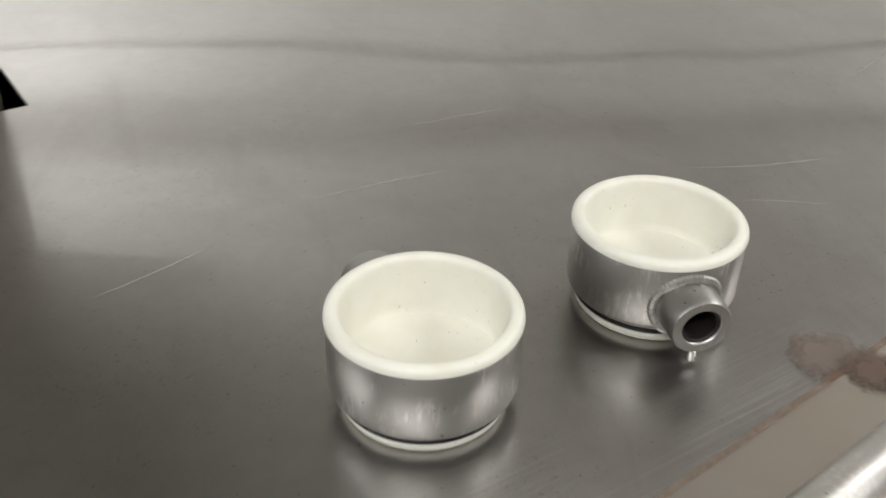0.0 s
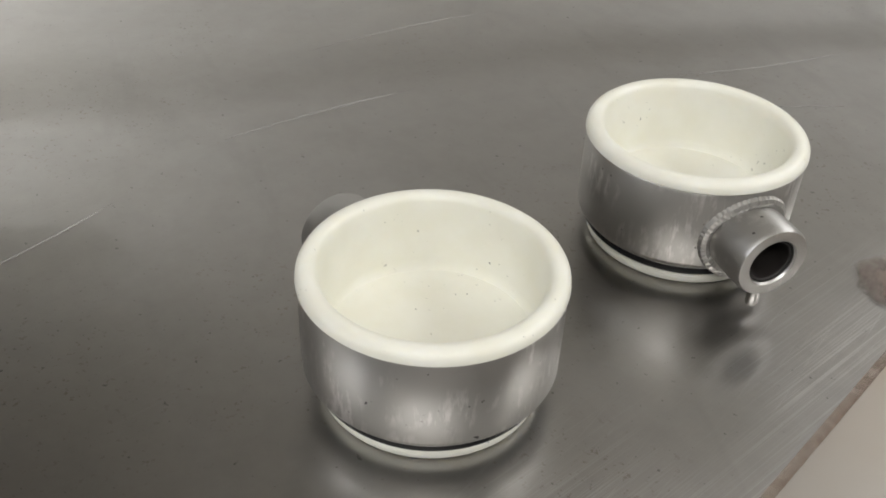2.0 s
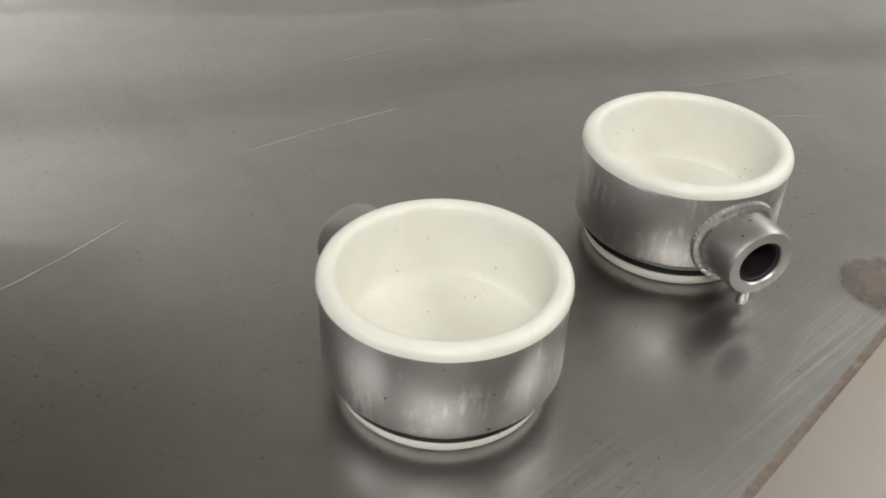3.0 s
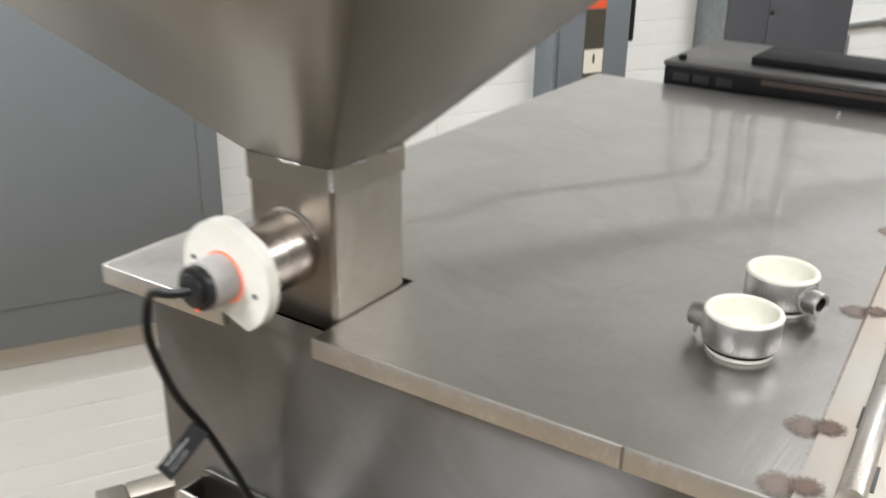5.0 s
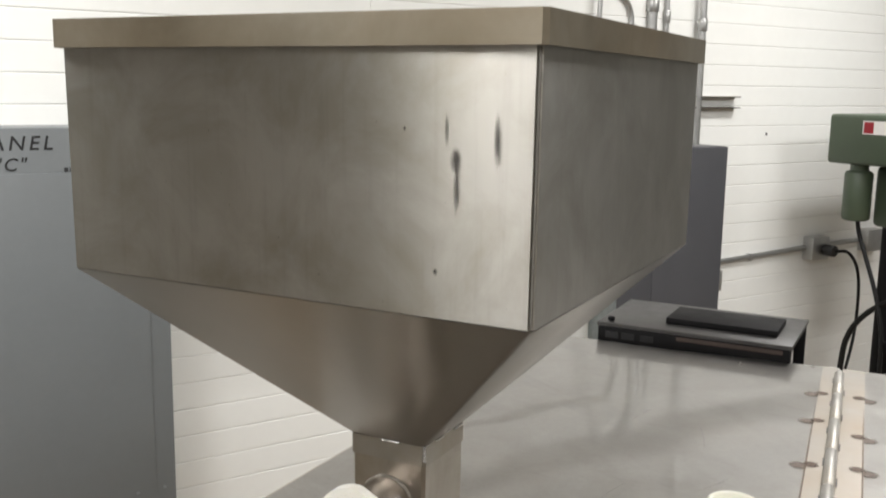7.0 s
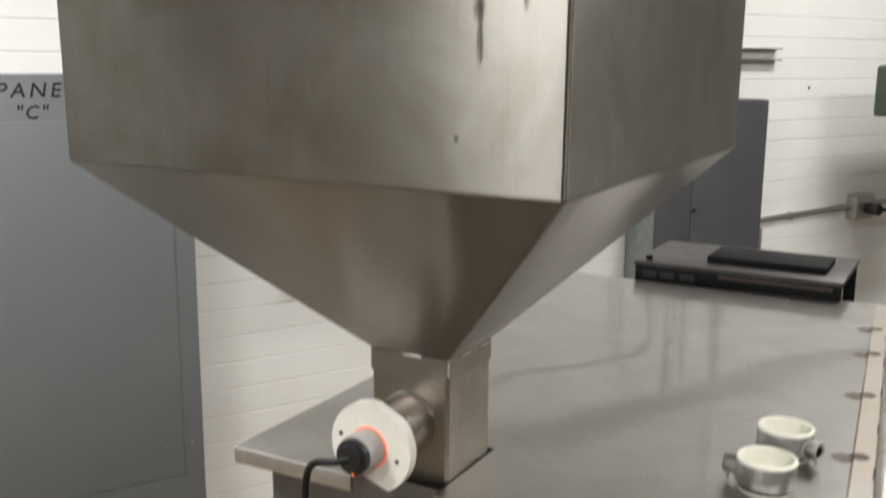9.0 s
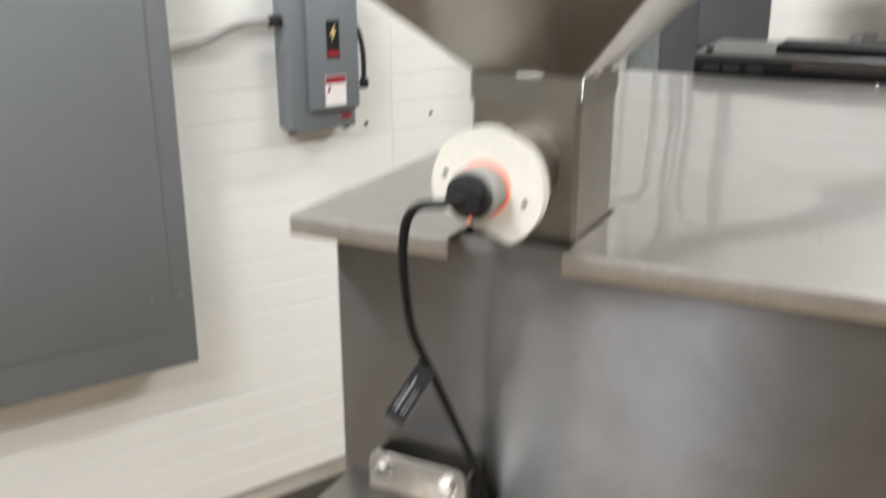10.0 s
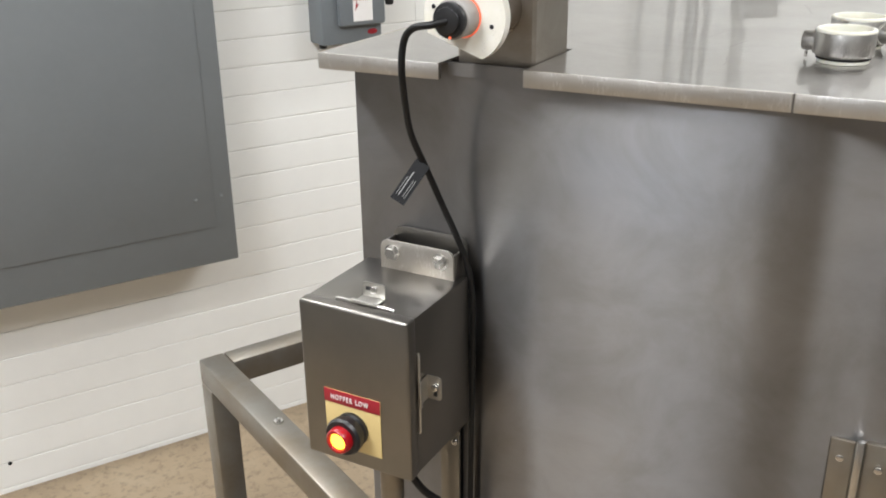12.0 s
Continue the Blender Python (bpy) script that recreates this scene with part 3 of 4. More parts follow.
part("bin", tapered(HX, HY, 0.242, HX + 0.001, HY + 0.001, 0.405, 0.0015, 0.003), M_HOP, hopper)
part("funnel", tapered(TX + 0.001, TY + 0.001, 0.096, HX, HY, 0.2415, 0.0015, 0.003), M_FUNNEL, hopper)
rim = joined(tapered(HX + 0.0055, HY + 0.0055, 0.3985, HX + 0.0055, HY + 0.0055, 0.4180, 0.002, 0.003), bm_box(-HX - 0.003, HX + 0.003, -HY - 0.003, HY + 0.003, 0.4155, 0.4175))
part("cover", rim, M_COVER, hopper, "flat steel cover with a turned-down rim, faintly rusted")
throat = part("throat", tapered(TX, TY, -0.06, TX, TY, 0.0955, 0.0015, 0.0025), M_THROAT, hopper)
part("collar", tapered(TX + 0.0012, TY + 0.0012, 0.079, TX + 0.0012, TY + 0.0012, 0.0958, 0.001, 0.0025), M_TUBE, throat, "folded steel collar with weld tacks")


def weld_bead(points, r, seed, ripple=0.30):
    """One rippled bead swept along the given points."""
    rnd = random.Random(seed)
    line = smooth_path(points, 4)
    bm = bmesh.new()
    rings, up = [], None
    for i, q in enumerate(line):
        d = (line[min(i + 1, len(line) - 1)] - line[max(i - 1, 0)]).normalized()
        if up is None:
            up = d.orthogonal().normalized()
        up = (up - d * up.dot(d)).normalized()
        side = d.cross(up)
        k = r * (0.78 + ripple * abs(math.sin(i * math.pi / 4)) + ripple * rnd.uniform(-0.27, 0.27))
        rings.append([bm.verts.new(q + k * (math.cos(2 * math.pi * n / 8) * up + math.sin(2 * math.pi * n / 8) * side)) for n in range(8)])
    for p, q in zip(rings, rings[1:]):
        for n in range(8):
            bm.faces.new((p[n], p[(n + 1) % 8], q[(n + 1) % 8], q[n]))
    bm.faces.new(list(reversed(rings[0])))
    bm.faces.new(rings[-1])
    bmesh.ops.recalc_face_normals(bm, faces=bm.faces)
    return bm


for j, (x0, y0, x1, y1) in enumerate(((-0.004, -1, 0.012, -1), (1, -0.018, 1, -0.004), (1, 0.014, 1, 0.03))):
    pts = []
    for i in range(9):
        f = i / 8
        x, y = x0 + (x1 - x0) * f, y0 + (y1 - y0) * f
        pts.append((TX + 0.0014 if x0 == 1 else x, -TY - 0.0014 if y0 == -1 else y, 0.0955))
    part("weld", weld_bead(pts, 0.0013, j), M_BRIGHT, throat)
part("weld", weld_bead([(TX + 0.0003, -TY - 0.0003, 0.096 - 0.0012 * i) for i in range(12)], 0.0012, 9), M_BRIGHT, throat)
pipe = part("pipe_stub", moved(bm_lathe([(0.0225, 0), (0.0225, 0.042), (0.0232, 0.0425), (0.0232, 0.0455), (0.020, 0.0455), (0.020, 0)], 64, True), pose(0, -TY, 0.0417) @ FACE_Y), M_STUB, hopper, "satin steel pipe stub")
part("weld", weld_bead([(0.0232 * math.cos(a), -TY - 0.0005, 0.0417 + 0.0232 * math.sin(a)) for a in np.linspace(0.4, 2.6, 22)], 0.0013, 4), M_TUBE, pipe)

for u, z, w, h, seed in ((0.131, 0.335, 0.34, 0.8, 1), (0.1315, 0.320, 0.16, 1.5, 7), (0.1565, 0.347, 0.20, 1.5, 2), (0.125, 0.352, 0.08, 0.9, 3), (0.119, 0.270, 0.16, 0.22, 5), (0.098, 0.352, 0.08, 0.15, 6)):
    sm = part("smudge", moved(burn_film(0.015, seed), FACE_Y), M_SMUDGE, hopper, "dark scuff")
    sm.location, sm.scale = (u, -HY - 0.0016, z), (w, 1, h)
part("seam", bm_tube([(HX - 0.001, -HY + 0.0005, 0.243), (HX - 0.0004, -HY + 0.0001, 0.32), (HX, -HY - 0.0002, 0.398)], 0.0009, 8, 6), M_SEAM, hopper, "dark corner weld seam")

# ---- level sensor in the pipe stub ----
SY = 0.061 - TY - 0.0455 - 0.0002
sensor = thing("level_sensor", pose(0.149, SY, H + 0.0417) @ FACE_Y, "grey level sensor in a milky white flange on the hopper", "sensor")


def flange_bm():
    """A disc with two level cuts, one above and a deeper one below."""
    pts = []
    for i in range(120):
        a = 2 * math.pi * i / 120
        x, y = 0.0012 + 0.0330 * math.cos(a), 0.0330 * math.sin(a)
        for nx, ny, reach in ((0.45, 0.893, 0.0318), (-0.34, -0.940, 0.0225)):
            over = x * nx + y * ny - reach
            if over > 0:
                x, y = x - nx * over, y - ny * over
        pts.append((x, y))
    bm = bm_prism(pts, 0, 0.0085)
    bmesh.ops.remove_doubles(bm, verts=bm.verts, dist=1e-5)
    return bm


part("flange", flange_bm(), M_FLANGE, sensor, "milky white plastic flange with two flat edges")
for x, y in ((-0.0235, 0.006), (0.0235, -0.006)):
    part("screw", moved(bm_cyl(0.0017, 0.0080, 0.0088, 20), pose(x, y, 0)), M_BLACK, sensor)
part("glow_ring", moved(bm_lathe([(0.0141, 0.0084), (0.0153, 0.0086), (0.0153, 0.0090), (0.0141, 0.0090)], 48, True), pose(0, 0, 0)), M_ORANGE, sensor, "glowing orange ring")
part("housing", bm_cyl(0.0142, 0.0085, 0.0250, 48, 0.0006), M_GREYBODY, sensor, "grey threaded sensor housing")
plug = part("plug", joined(bm_cyl(0.0128, 0.0250, 0.0300, 40, 0.001), bm_cyl(0.0096, 0.0300, 0.0330, 32, 0.001)), M_BLACK, sensor, "round black cable plug")
part("indicator", moved(bm_cyl(0.0011, 0.0300, 0.0307, 12), pose(0.0015, -0.0118, 0)), M_ORANGE, plug, "tiny lit red indicator")

CORD = [(0.149, SY - 0.031, 1.3215), (0.139, SY - 0.037, 1.319), (0.125, SY - 0.038, 1.316), (0.116, SY - 0.036, 1.306), (0.1135, -0.055, 1.285), (0.110, -0.045, 1.255), (0.108, -0.034, 1.230),
        (0.111, -0.018, 1.200), (0.119, -0.006, 1.166), (0.1280, 0.001, 1.138), (0.1345, 0.0070, 1.112), (0.1378, 0.0100, 1.080), (0.1375, 0.0108, 1.035), (0.1360, 0.0112, 0.97), (0.134, 0.0115, 0.86), (0.132, 0.0120, 0.70)]
cord = thing("sensor_cable", pose(0, 0, 0), "black sensor cable with a black tag, hanging down the tank", "cable")
part("cord", bm_tube(CORD, 0.0027, 14, 8), M_RUBBER, cord)
tag_m = pose(0.1105, -0.0250, 1.204, 60, 0, 28) @ pose(0, 0, 0, 0, 0, -34)
tagp = part("tag", moved(bm_box(-0.0064, 0.0064, -0.034, 0.003, -0.0002, 0.0002), tag_m), M_TAG, cord, "black tag with rows of tiny white print")
for i in (0, 1, 3, 4):
    w = 0.022 if i == 1 else 0.016
    part("print", moved(bm_box(-0.0042 + 0.0019 * i, -0.0039 + 0.0019 * i + (0.0004 if i == 1 else 0), -0.029, -0.029 + w, 0.0003, 0.0004), tag_m), M_TAGPRINT, tagp)

# ---- control box on the front of the tank ----
BX0, BX1, BY0, BY1, BZ0, BZ1 = 0.035, 0.137, -0.0965, 0.006, 0.960, 1.103
cbox = thing("control_box", pose(BX0, BY1, BZ0), "stainless control box with clamped cover and lit red pilot light", "control box")
W, D, L = BX1 - BX0, BY1 - BY0, BZ1 - BZ0
part("body", bm_box(0.001, W - 0.001, -D + 0.012, 0, 0.001, L - 0.001, 0.0015), M_BOX, cbox)
part("cover", bm_box(0, W, -D, -D + 0.0135, 0, L, 0.0028, 3), M_BOX, cbox, "satin steel cover with rounded edges")


def clamp(m, reach=0.020):
    """Screw clamp: a foot hooked over the rod on the cover's edge and an upright slotted tab with a screw."""
    tab = bm_prism([(-0.0105, 0.0), (0.0105, 0.0), (0.0105, 0.0105), (0.0098, 0.0125), (0.0080, 0.0134), (-0.0080, 0.0134), (-0.0098, 0.0125), (-0.0105, 0.0105)], 0.0095, 0.0107)
    c = part("clamp", moved(joined(tab, bm_box(-0.0105, 0.0105, 0.0002, 0.0014, -0.0025, 0.0093, 0.0004), bm_box(-0.0125, 0.0125, 0.0015, 0.0036, -0.0058, -0.0026, 0.0006)), m), M_CLAMP, cbox, "satin steel screw clamp")
    part("screw", moved(joined(bm_cyl(0.0032, 0.0, 0.0026, 20, 0.0009), bm_box(-0.0025, 0.0025, -0.0004, 0.0004, 0.0025, 0.0029)), m @ pose(0.001, 0.0080, 0.0095, 180, 0, 0)), M_BRIGHT, c)
    # flat black patch that stands in for the dark of the slot
    part("slot", moved(bm_box(-0.0072, -0.0020, 0.0064, 0.0098, 0.0091, 0.0094, 0.00012), m), M_BLACK, c)
    part("rod", moved(bm_tube([(-reach, 0.0004, -0.004), (-reach + 0.002, 0.0012, -0.004), (0, 0.0013, -0.004), (reach - 0.002, 0.0012, -0.004), (reach, 0.0004, -0.004)], 0.0013, 10, 1, False), m), M_CLAMP, c)


clamp(Matrix.Translation((W / 2 + 0.004, -D + 0.018, L)) @ Matrix(((1, 0, 0, 0), (0, 0, 1, 0), (0, 1, 0, 0), (0, 0, 0, 1))), 0.027)
clamp(Matrix.Translation((W, -D + 0.018, L * 0.53)) @ Matrix(((0, 1, 0, 0), (0, 0, 1, 0), (1, 0, 0, 0), (0, 0, 0, 1))), 0.036)
clamp(Matrix.Translation((0, -D + 0.018, L * 0.53)) @ Matrix(((0, -1, 0, 0), (0, 0, 1, 0), (1, 0, 0, 0), (0, 0, 0, 1))), 0.036)

pl = part("legend_plate", bm_box(0.0215, 0.0750, -D - 0.0009, -D - 0.0001, 0.0150, 0.0680, 0.0002), M_CREAM, cbox, "cream pilot light legend plate")
tape = part("label_tape", bm_box(0.0213, 0.0752, -D - 0.0016, -D - 0.0009, 0.0562, 0.0683, 0.0002), M_RED, pl, "red embossed label tape")
part("lettering", moved(bm_text("HOPPER LOW", 0.0068, 0.0003, 0, 0.0, 1.35), pose(0.0462, -D - 0.0018, 0.0618) @ FACE_Y @ Matrix.Diagonal((0.68, 1, 1, 1))), M_WHITEINK, tape)
PILOT = pose(0.0478, -D - 0.0009, 0.0360) @ FACE_Y
pilot = part("pilot_light", moved(bm_lathe([(0.0150, 0), (0.0150, 0.003), (0.0135, 0.004), (0.0135, 0.007), (0.0160, 0.008), (0.0165, 0.014), (0.0150, 0.0165), (0.0112, 0.0165), (0.0112, 0)], 48, True), PILOT), M_BLACK, cbox, "round black pilot light housing")
part("lens", moved(bm_lathe([(0.0110, 0.010), (0.0112, 0.0195), (0.0108, 0.0220), (0.0096, 0.0235), (0.0080, 0.0233), (0.0073, 0.0222), (0.0073, 0.010)], 40, True), PILOT), M_LENS, pilot, "glossy red lens ring")
part("bulb", moved(bm_lathe([(0.0072, 0.010), (0.0072, 0.0212), (0.0064, 0.0224), (0.0036, 0.0231), (0.0004, 0.0233)], 32), PILOT), M_BULB, pilot, "lit yellow lamp")

# mounting strap with two bolts and the channel behind it
strap = thing("mounting_bracket", pose(0.094, 0.0175, 1.109), "bent steel mounting bracket with two hexagon bolts on the tank", "bracket")
part("channel", joined(moved(bm_prism([(-0.036, -0.012), (0.036, -0.012), (0.036, 0.017), (0.033, 0.022), (0.028, 0.0235), (-0.028, 0.0235), (-0.033, 0.022), (-0.036, 0.017)], 0, 0.0025, 0.0005), FACE_Y), bm_box(-0.036, -0.0335, -0.0235, -0.0026, -0.012, 0.0150, 0.0008), bm_box(0.0335, 0.036, -0.0235, -0.0026, -0.012, 0.0150, 0.0008)), M_BOX, strap)
part("strap", moved(bm_prism([(-0.0355, -0.016), (0.0355, -0.016), (0.0355, 0.012), (0.034, 0.0165), (0.030, 0.019), (-0.030, 0.019), (-0.034, 0.0165), (-0.0355, 0.012)], 0, 0.0022, 0.0004), pose(0, -0.0237, 0) @ FACE_Y), M_FOLD, strap)
for x in (-0.0235, 0.0235):
    part("bolt", moved(joined(bm_lathe([(0.0072, 0.0022), (0.0072, 0.0032)], 28), bm_lathe([(0.0058, 0.0032), (0.0058, 0.0066), (0.0048, 0.0074)], 6)), pose(x, -0.0237, 0.0085) @ FACE_Y), M_BRIGHT, strap)
lower = thing("lower_bracket", pose(0.112, 0.0165, 0.90), "flat steel bracket with bolts below the control box", "bracket")
part("plate", bm_box(-0.010, 0.010, -0.003, 0, -0.06, 0.075, 0.0008), M_BOX, lower)
for x, z in ((-0.002, 0.048), (0.006, 0.03)):
    part("bolt", moved(bm_cyl(0.0032, 0, 0.003, 18, 0.001), pose(x, -0.003, z) @ FACE_Y), M_BRIGHT, lower)
cond2 = thing("box_conduit", pose(0.085, -0.045, 0), "conduit pipe with black cable from control box to floor", "conduit")
part("pipe", bm_cyl(0.0105, FLOOR, 0.960, 24), M_TUBE, cond2)
part("cable", bm_tube([(0.018, 0.0, 0.957), (0.019, 0.0, 0.93), (0.026, 0.010, 0.905), (0.040, 0.022, 0.885), (0.044, 0.03, 0.85), (0.044, 0.035, 0.6)], 0.0035, 10, 6), M_RUBBER, cond2)

# ---- nozzle cups on the lid ----
def nozzle_cup(m, turn, label, reach=0.0300, zs=0.0130):
    c = thing("nozzle_cup", m @ pose(0, 0, 0, 0, 0, turn), label, "nozzle", "nozzle cups on the lid")
    part("base_ring", bm_lathe([(0.0179, 0.0), (0.0186, 0.0002), (0.0189, 0.0006), (0.0190, 0.0025), (0.0188, 0.0029), (0.0150, 0.0029), (0.0150, 0.0)], 80, True), M_CUP, c)
    part("seal", bm_lathe([(0.0160, 0.0030), (0.0195, 0.0030), (0.0198, 0.0033), (0.0199, 0.0042), (0.0197, 0.0046), (0.0160, 0.0046)], 80, True), M_RUBBER, c, "black rubber seal ring")
    part("liner", bm_lathe([(0.0205, 0.0060), (0.0205, 0.0231), (0.0216, 0.0233), (0.0219, 0.0236), (0.0218, 0.0245), (0.0215, 0.0251), (0.0209, 0.0256), (0.0200, 0.0258), (0.0192, 0.0257), (0.0187, 0.0253), (0.0184, 0.0246),
                            (0.0182, 0.0232), (0.0178, 0.0125), (0.0176, 0.0110), (0.0171, 0.0103), (0.0158, 0.0101), (0.0001, 0.0100), (0.0001, 0.0050), (0.0170, 0.0050)], 80, True), M_CUP, c, "ivory plastic cup liner with a rounded rim")
    part("band", bm_lathe([(0.0170, 0.0047), (0.0198, 0.0047), (0.0203, 0.0051), (0.0213, 0.0062), (0.0216, 0.0070), (0.0216, 0.0229), (0.0214, 0.0232), (0.0206, 0.0232), (0.0206, 0.0053), (0.0170, 0.0053)], 80, True), M_BAND, c, "scuffed turned steel band")
    st = moved(bm_lathe([(0.0075, 0.0190), (0.0075, reach - 0.0008), (0.0071, reach), (0.0050, reach), (0.0047, reach - 0.0004), (0.0047, 0.0206), (0.0001, 0.0204), (0.0001, 0.0190)], 48, True), pose(0, 0, zs, 0, 90, 0))
    stub = part("stub", st, M_BAND, c, "short thick-walled steel pipe stub")
    part("bore", moved(bm_lathe([(0.0001, 0.0208), (0.0046, 0.0208), (0.0046, reach - 0.0009), (0.0044, reach - 0.0007), (0.0041, reach - 0.0010), (0.0041, 0.0216), (0.0001, 0.0214)], 32, True), pose(0, 0, zs, 0, 90, 0)), M_BORE, stub, "rusty bore, darkened for the shade inside")
    part("pin", moved(bm_cyl(0.0012, 0.0014, 0.0064, 16, 0.0002), pose(reach - 0.0026, 0, 0)), M_BRIGHT, stub)
    ring = [(math.sqrt(max(0, 0.0216 ** 2 - (0.0083 * math.cos(a)) ** 2)), 0.0083 * math.cos(a), zs + 0.0083 * math.sin(a)) for a in np.linspace(math.pi * 0.5, math.pi * 2.5, 56)]
    part("weld", weld_bead(ring, 0.0013, 3, 0.14), M_TACK, c, "rippled weld bead")
    return c


nozzle_cup(pose(0.3890, 0.1385, H) @ Matrix.Diagonal((1.008, 1.008, 0.985, 1)), 174, "ivory plastic nozzle cup in scuffed steel band on the lid", 0.0302, 0.0143)
nozzle_cup(pose(0.3900, 0.2089, H) @ Matrix.Diagonal((1.008, 1.008, 0.985, 1)), -23, "ivory plastic nozzle cup in steel band with open pipe stub")

# thin pale scratches rubbed into the lid
def lid_scratch(x0, y0, x1, y1, width, bend=0.0):
    dx, dy = x1 - x0, y1 - y0
    n = math.hypot(dx, dy)
    edge = []
    for side in (1, -1):
        row = []
        for i in range(13):
            f = i / 12
            w = side * width * math.sin(math.pi * (0.06 + 0.88 * f)) * (0.7 + 0.3 * math.sin(11 * f))
            row.append((n * (f - 0.5), 4 * bend * f * (1 - f) + w))
        edge += row if side > 0 else row[::-1]
    ob = part("scratch", bm_prism(edge[::-1], 0, 0.00006), M_SCRATCH, tank, "thin pale scratch in the lid")
    ob.matrix_local = pose((x0 + x1) / 2, (y0 + y1) / 2, H + 0.00012, 0, 0, math.degrees(math.atan2(dy, dx)))


for x0, y0, x1, y1, w, k in ((0.2973, 0.1550, 0.3058, 0.2066, 0.00035, 0.0012), (0.3120, 0.0849, 0.3053, 0.1219, 0.00032, -0.0008), (0.3429, 0.2671, 0.3690, 0.3276, 0.00030, -0.0030), (0.3701, 0.2711, 0.3853, 0.2906, 0.00022, 0.0004),
                             (0.270, 0.20, 0.282, 0.262, 0.00025, 0.002), (0.235, 0.42, 0.250, 0.50, 0.0005, 0.004), (0.33, 0.36, 0.30, 0.47, 0.0005, -0.005)):
    lid_scratch(x0, y0, x1, y1, w, k)

# ---- black stand behind the tank ----
stand = thing("black_stand", pose(0.221, 0.855, 0), "blackened steel stand with a loose plate on top", "stand")
part("top", bm_box(-0.142, 0.142, -0.088, 0.092, H + 0.019, H + 0.025, 0.001), M_STANDTOP, stand, "black steel top, lightened for its sheen")
part("apron", bm_box(-0.140, 0.140, -0.088, -0.084, H - 0.004, H + 0.0185, 0.001), M_BLACKSTEEL, stand)
part("apron", bm_box(-0.140, -0.136, -0.083, 0.09, H - 0.004, H + 0.0185, 0.001), M_BLACKSTEEL, stand)
part("apron", bm_box(0.136, 0.140, -0.083, 0.09, H + 0.012, H + 0.0185, 0.001), M_BLACKSTEEL, stand)
part("plate", bm_box(-0.046, 0.116, -0.050, 0.036, H + 0.0255, H + 0.035, 0.001), M_BLACKSTEEL, stand, "thick black steel plate")
# raised black patches carry the shade of the apron's openings as colour
for x in (-0.118, -0.093, -0.064):
    part("dark_opening_patch", bm_box(x - 0.010, x + 0.010, -0.0886, -0.0881, H + 0.002, H + 0.012), M_BLACK, stand)
part("rust_strip", bm_box(-0.02, 0.13, -0.0885, -0.0881, H + 0.011, H + 0.017), M_RUST, stand, "rusty brown streak")
part("knob", moved(bm_cyl(0.005, H + 0.0251, H + 0.031, 16, 0.001), pose(-0.125, -0.07, 0)), M_BLACKSTEEL, stand)
for x in (-0.132, 0.132):
    for y in (-0.08, 0.084):
        part("leg", bm_box(x - 0.008, x + 0.008, y - 0.008 + 0.006, y + 0.008, FLOOR, H + 0.0185, 0.001), M_BLACKSTEEL, stand)

# ---- square tube frame beside the tank ----
fr = thing("tube_frame", pose(-0.392, 0.209, 0, 0, 0, -26.5), "open frame of welded square steel tube on the floor", "frame")
Z = 0.793
S = 0.036
part("rail", bm_box(0, 0.445, 0.0, S, Z - S, Z, 0.003), M_TUBE, fr)
part("rail", bm_box(0, S, S + 0.0005, 0.62, Z - S, Z, 0.003), M_TUBE, fr)
for x, y in ((0, 0), (0, 0.62 - S), (0.445 - S, 0)):
    part("post", bm_box(x, x + S, y, y + S, FLOOR, Z - S - 0.0005, 0.003), M_TUBE, fr)
part("bolt", moved(joined(bm_lathe([(0.0062, 0), (0.0062, 0.003)], 6), bm_cyl(0.003, 0.003, 0.006, 14, 0.001)), pose(0.213, 0.020, Z)), M_BRIGHT, fr)

# ---- on the sided wall ----
# electrical panel
panel = thing("electrical_panel", ROOM @ pose(0, 0, 0), "grey electrical panel with flush door and hand-lettered name on wall", "electrical panel")
PX0, PX1, PZ0, PZ1 = -0.295, 0.361, 0.545, 1.556
part("body", bm_box(PX0, PX1, -0.150, -0.0005, PZ0, PZ1, 0.004), M_PANEL, panel)
door = part("door", bm_box(PX0 + 0.048, PX1 - 0.048, -0.1535, -0.1505, PZ0 + 0.094, PZ1 - 0.095, 0.001), M_PANEL, panel)
for z in (0.713, 1.39):
    for x in (0.270, 0.333):
        part("screw", moved(bm_cyl(0.004, 0, 0.002, 14, 0.0008), pose(x, -0.1535 if x < 0.30 else -0.150, z) @ FACE_Y), M_GALV, panel)
part("lettering", moved(bm_text("PANEL", 0.042, 0.0003, 0.2, 0.0003, 1.32), pose(0.050, -0.1505, 1.523) @ FACE_Y), M_BLACKINK, panel, "hand-lettered black marker words")
part("lettering", moved(bm_text('"C"', 0.038, 0.0003, 0.2, 0.0003, 1.2), pose(0.040, -0.1505, 1.479) @ FACE_Y), M_BLACKINK, panel, "hand-lettered black marker words")
for i in range(3):
    part("print", bm_box(0.146 + 0.011 * i, 0.154 + 0.011 * i, -0.1506, -0.150, 1.462, 1.472), M_BLACKINK, panel)

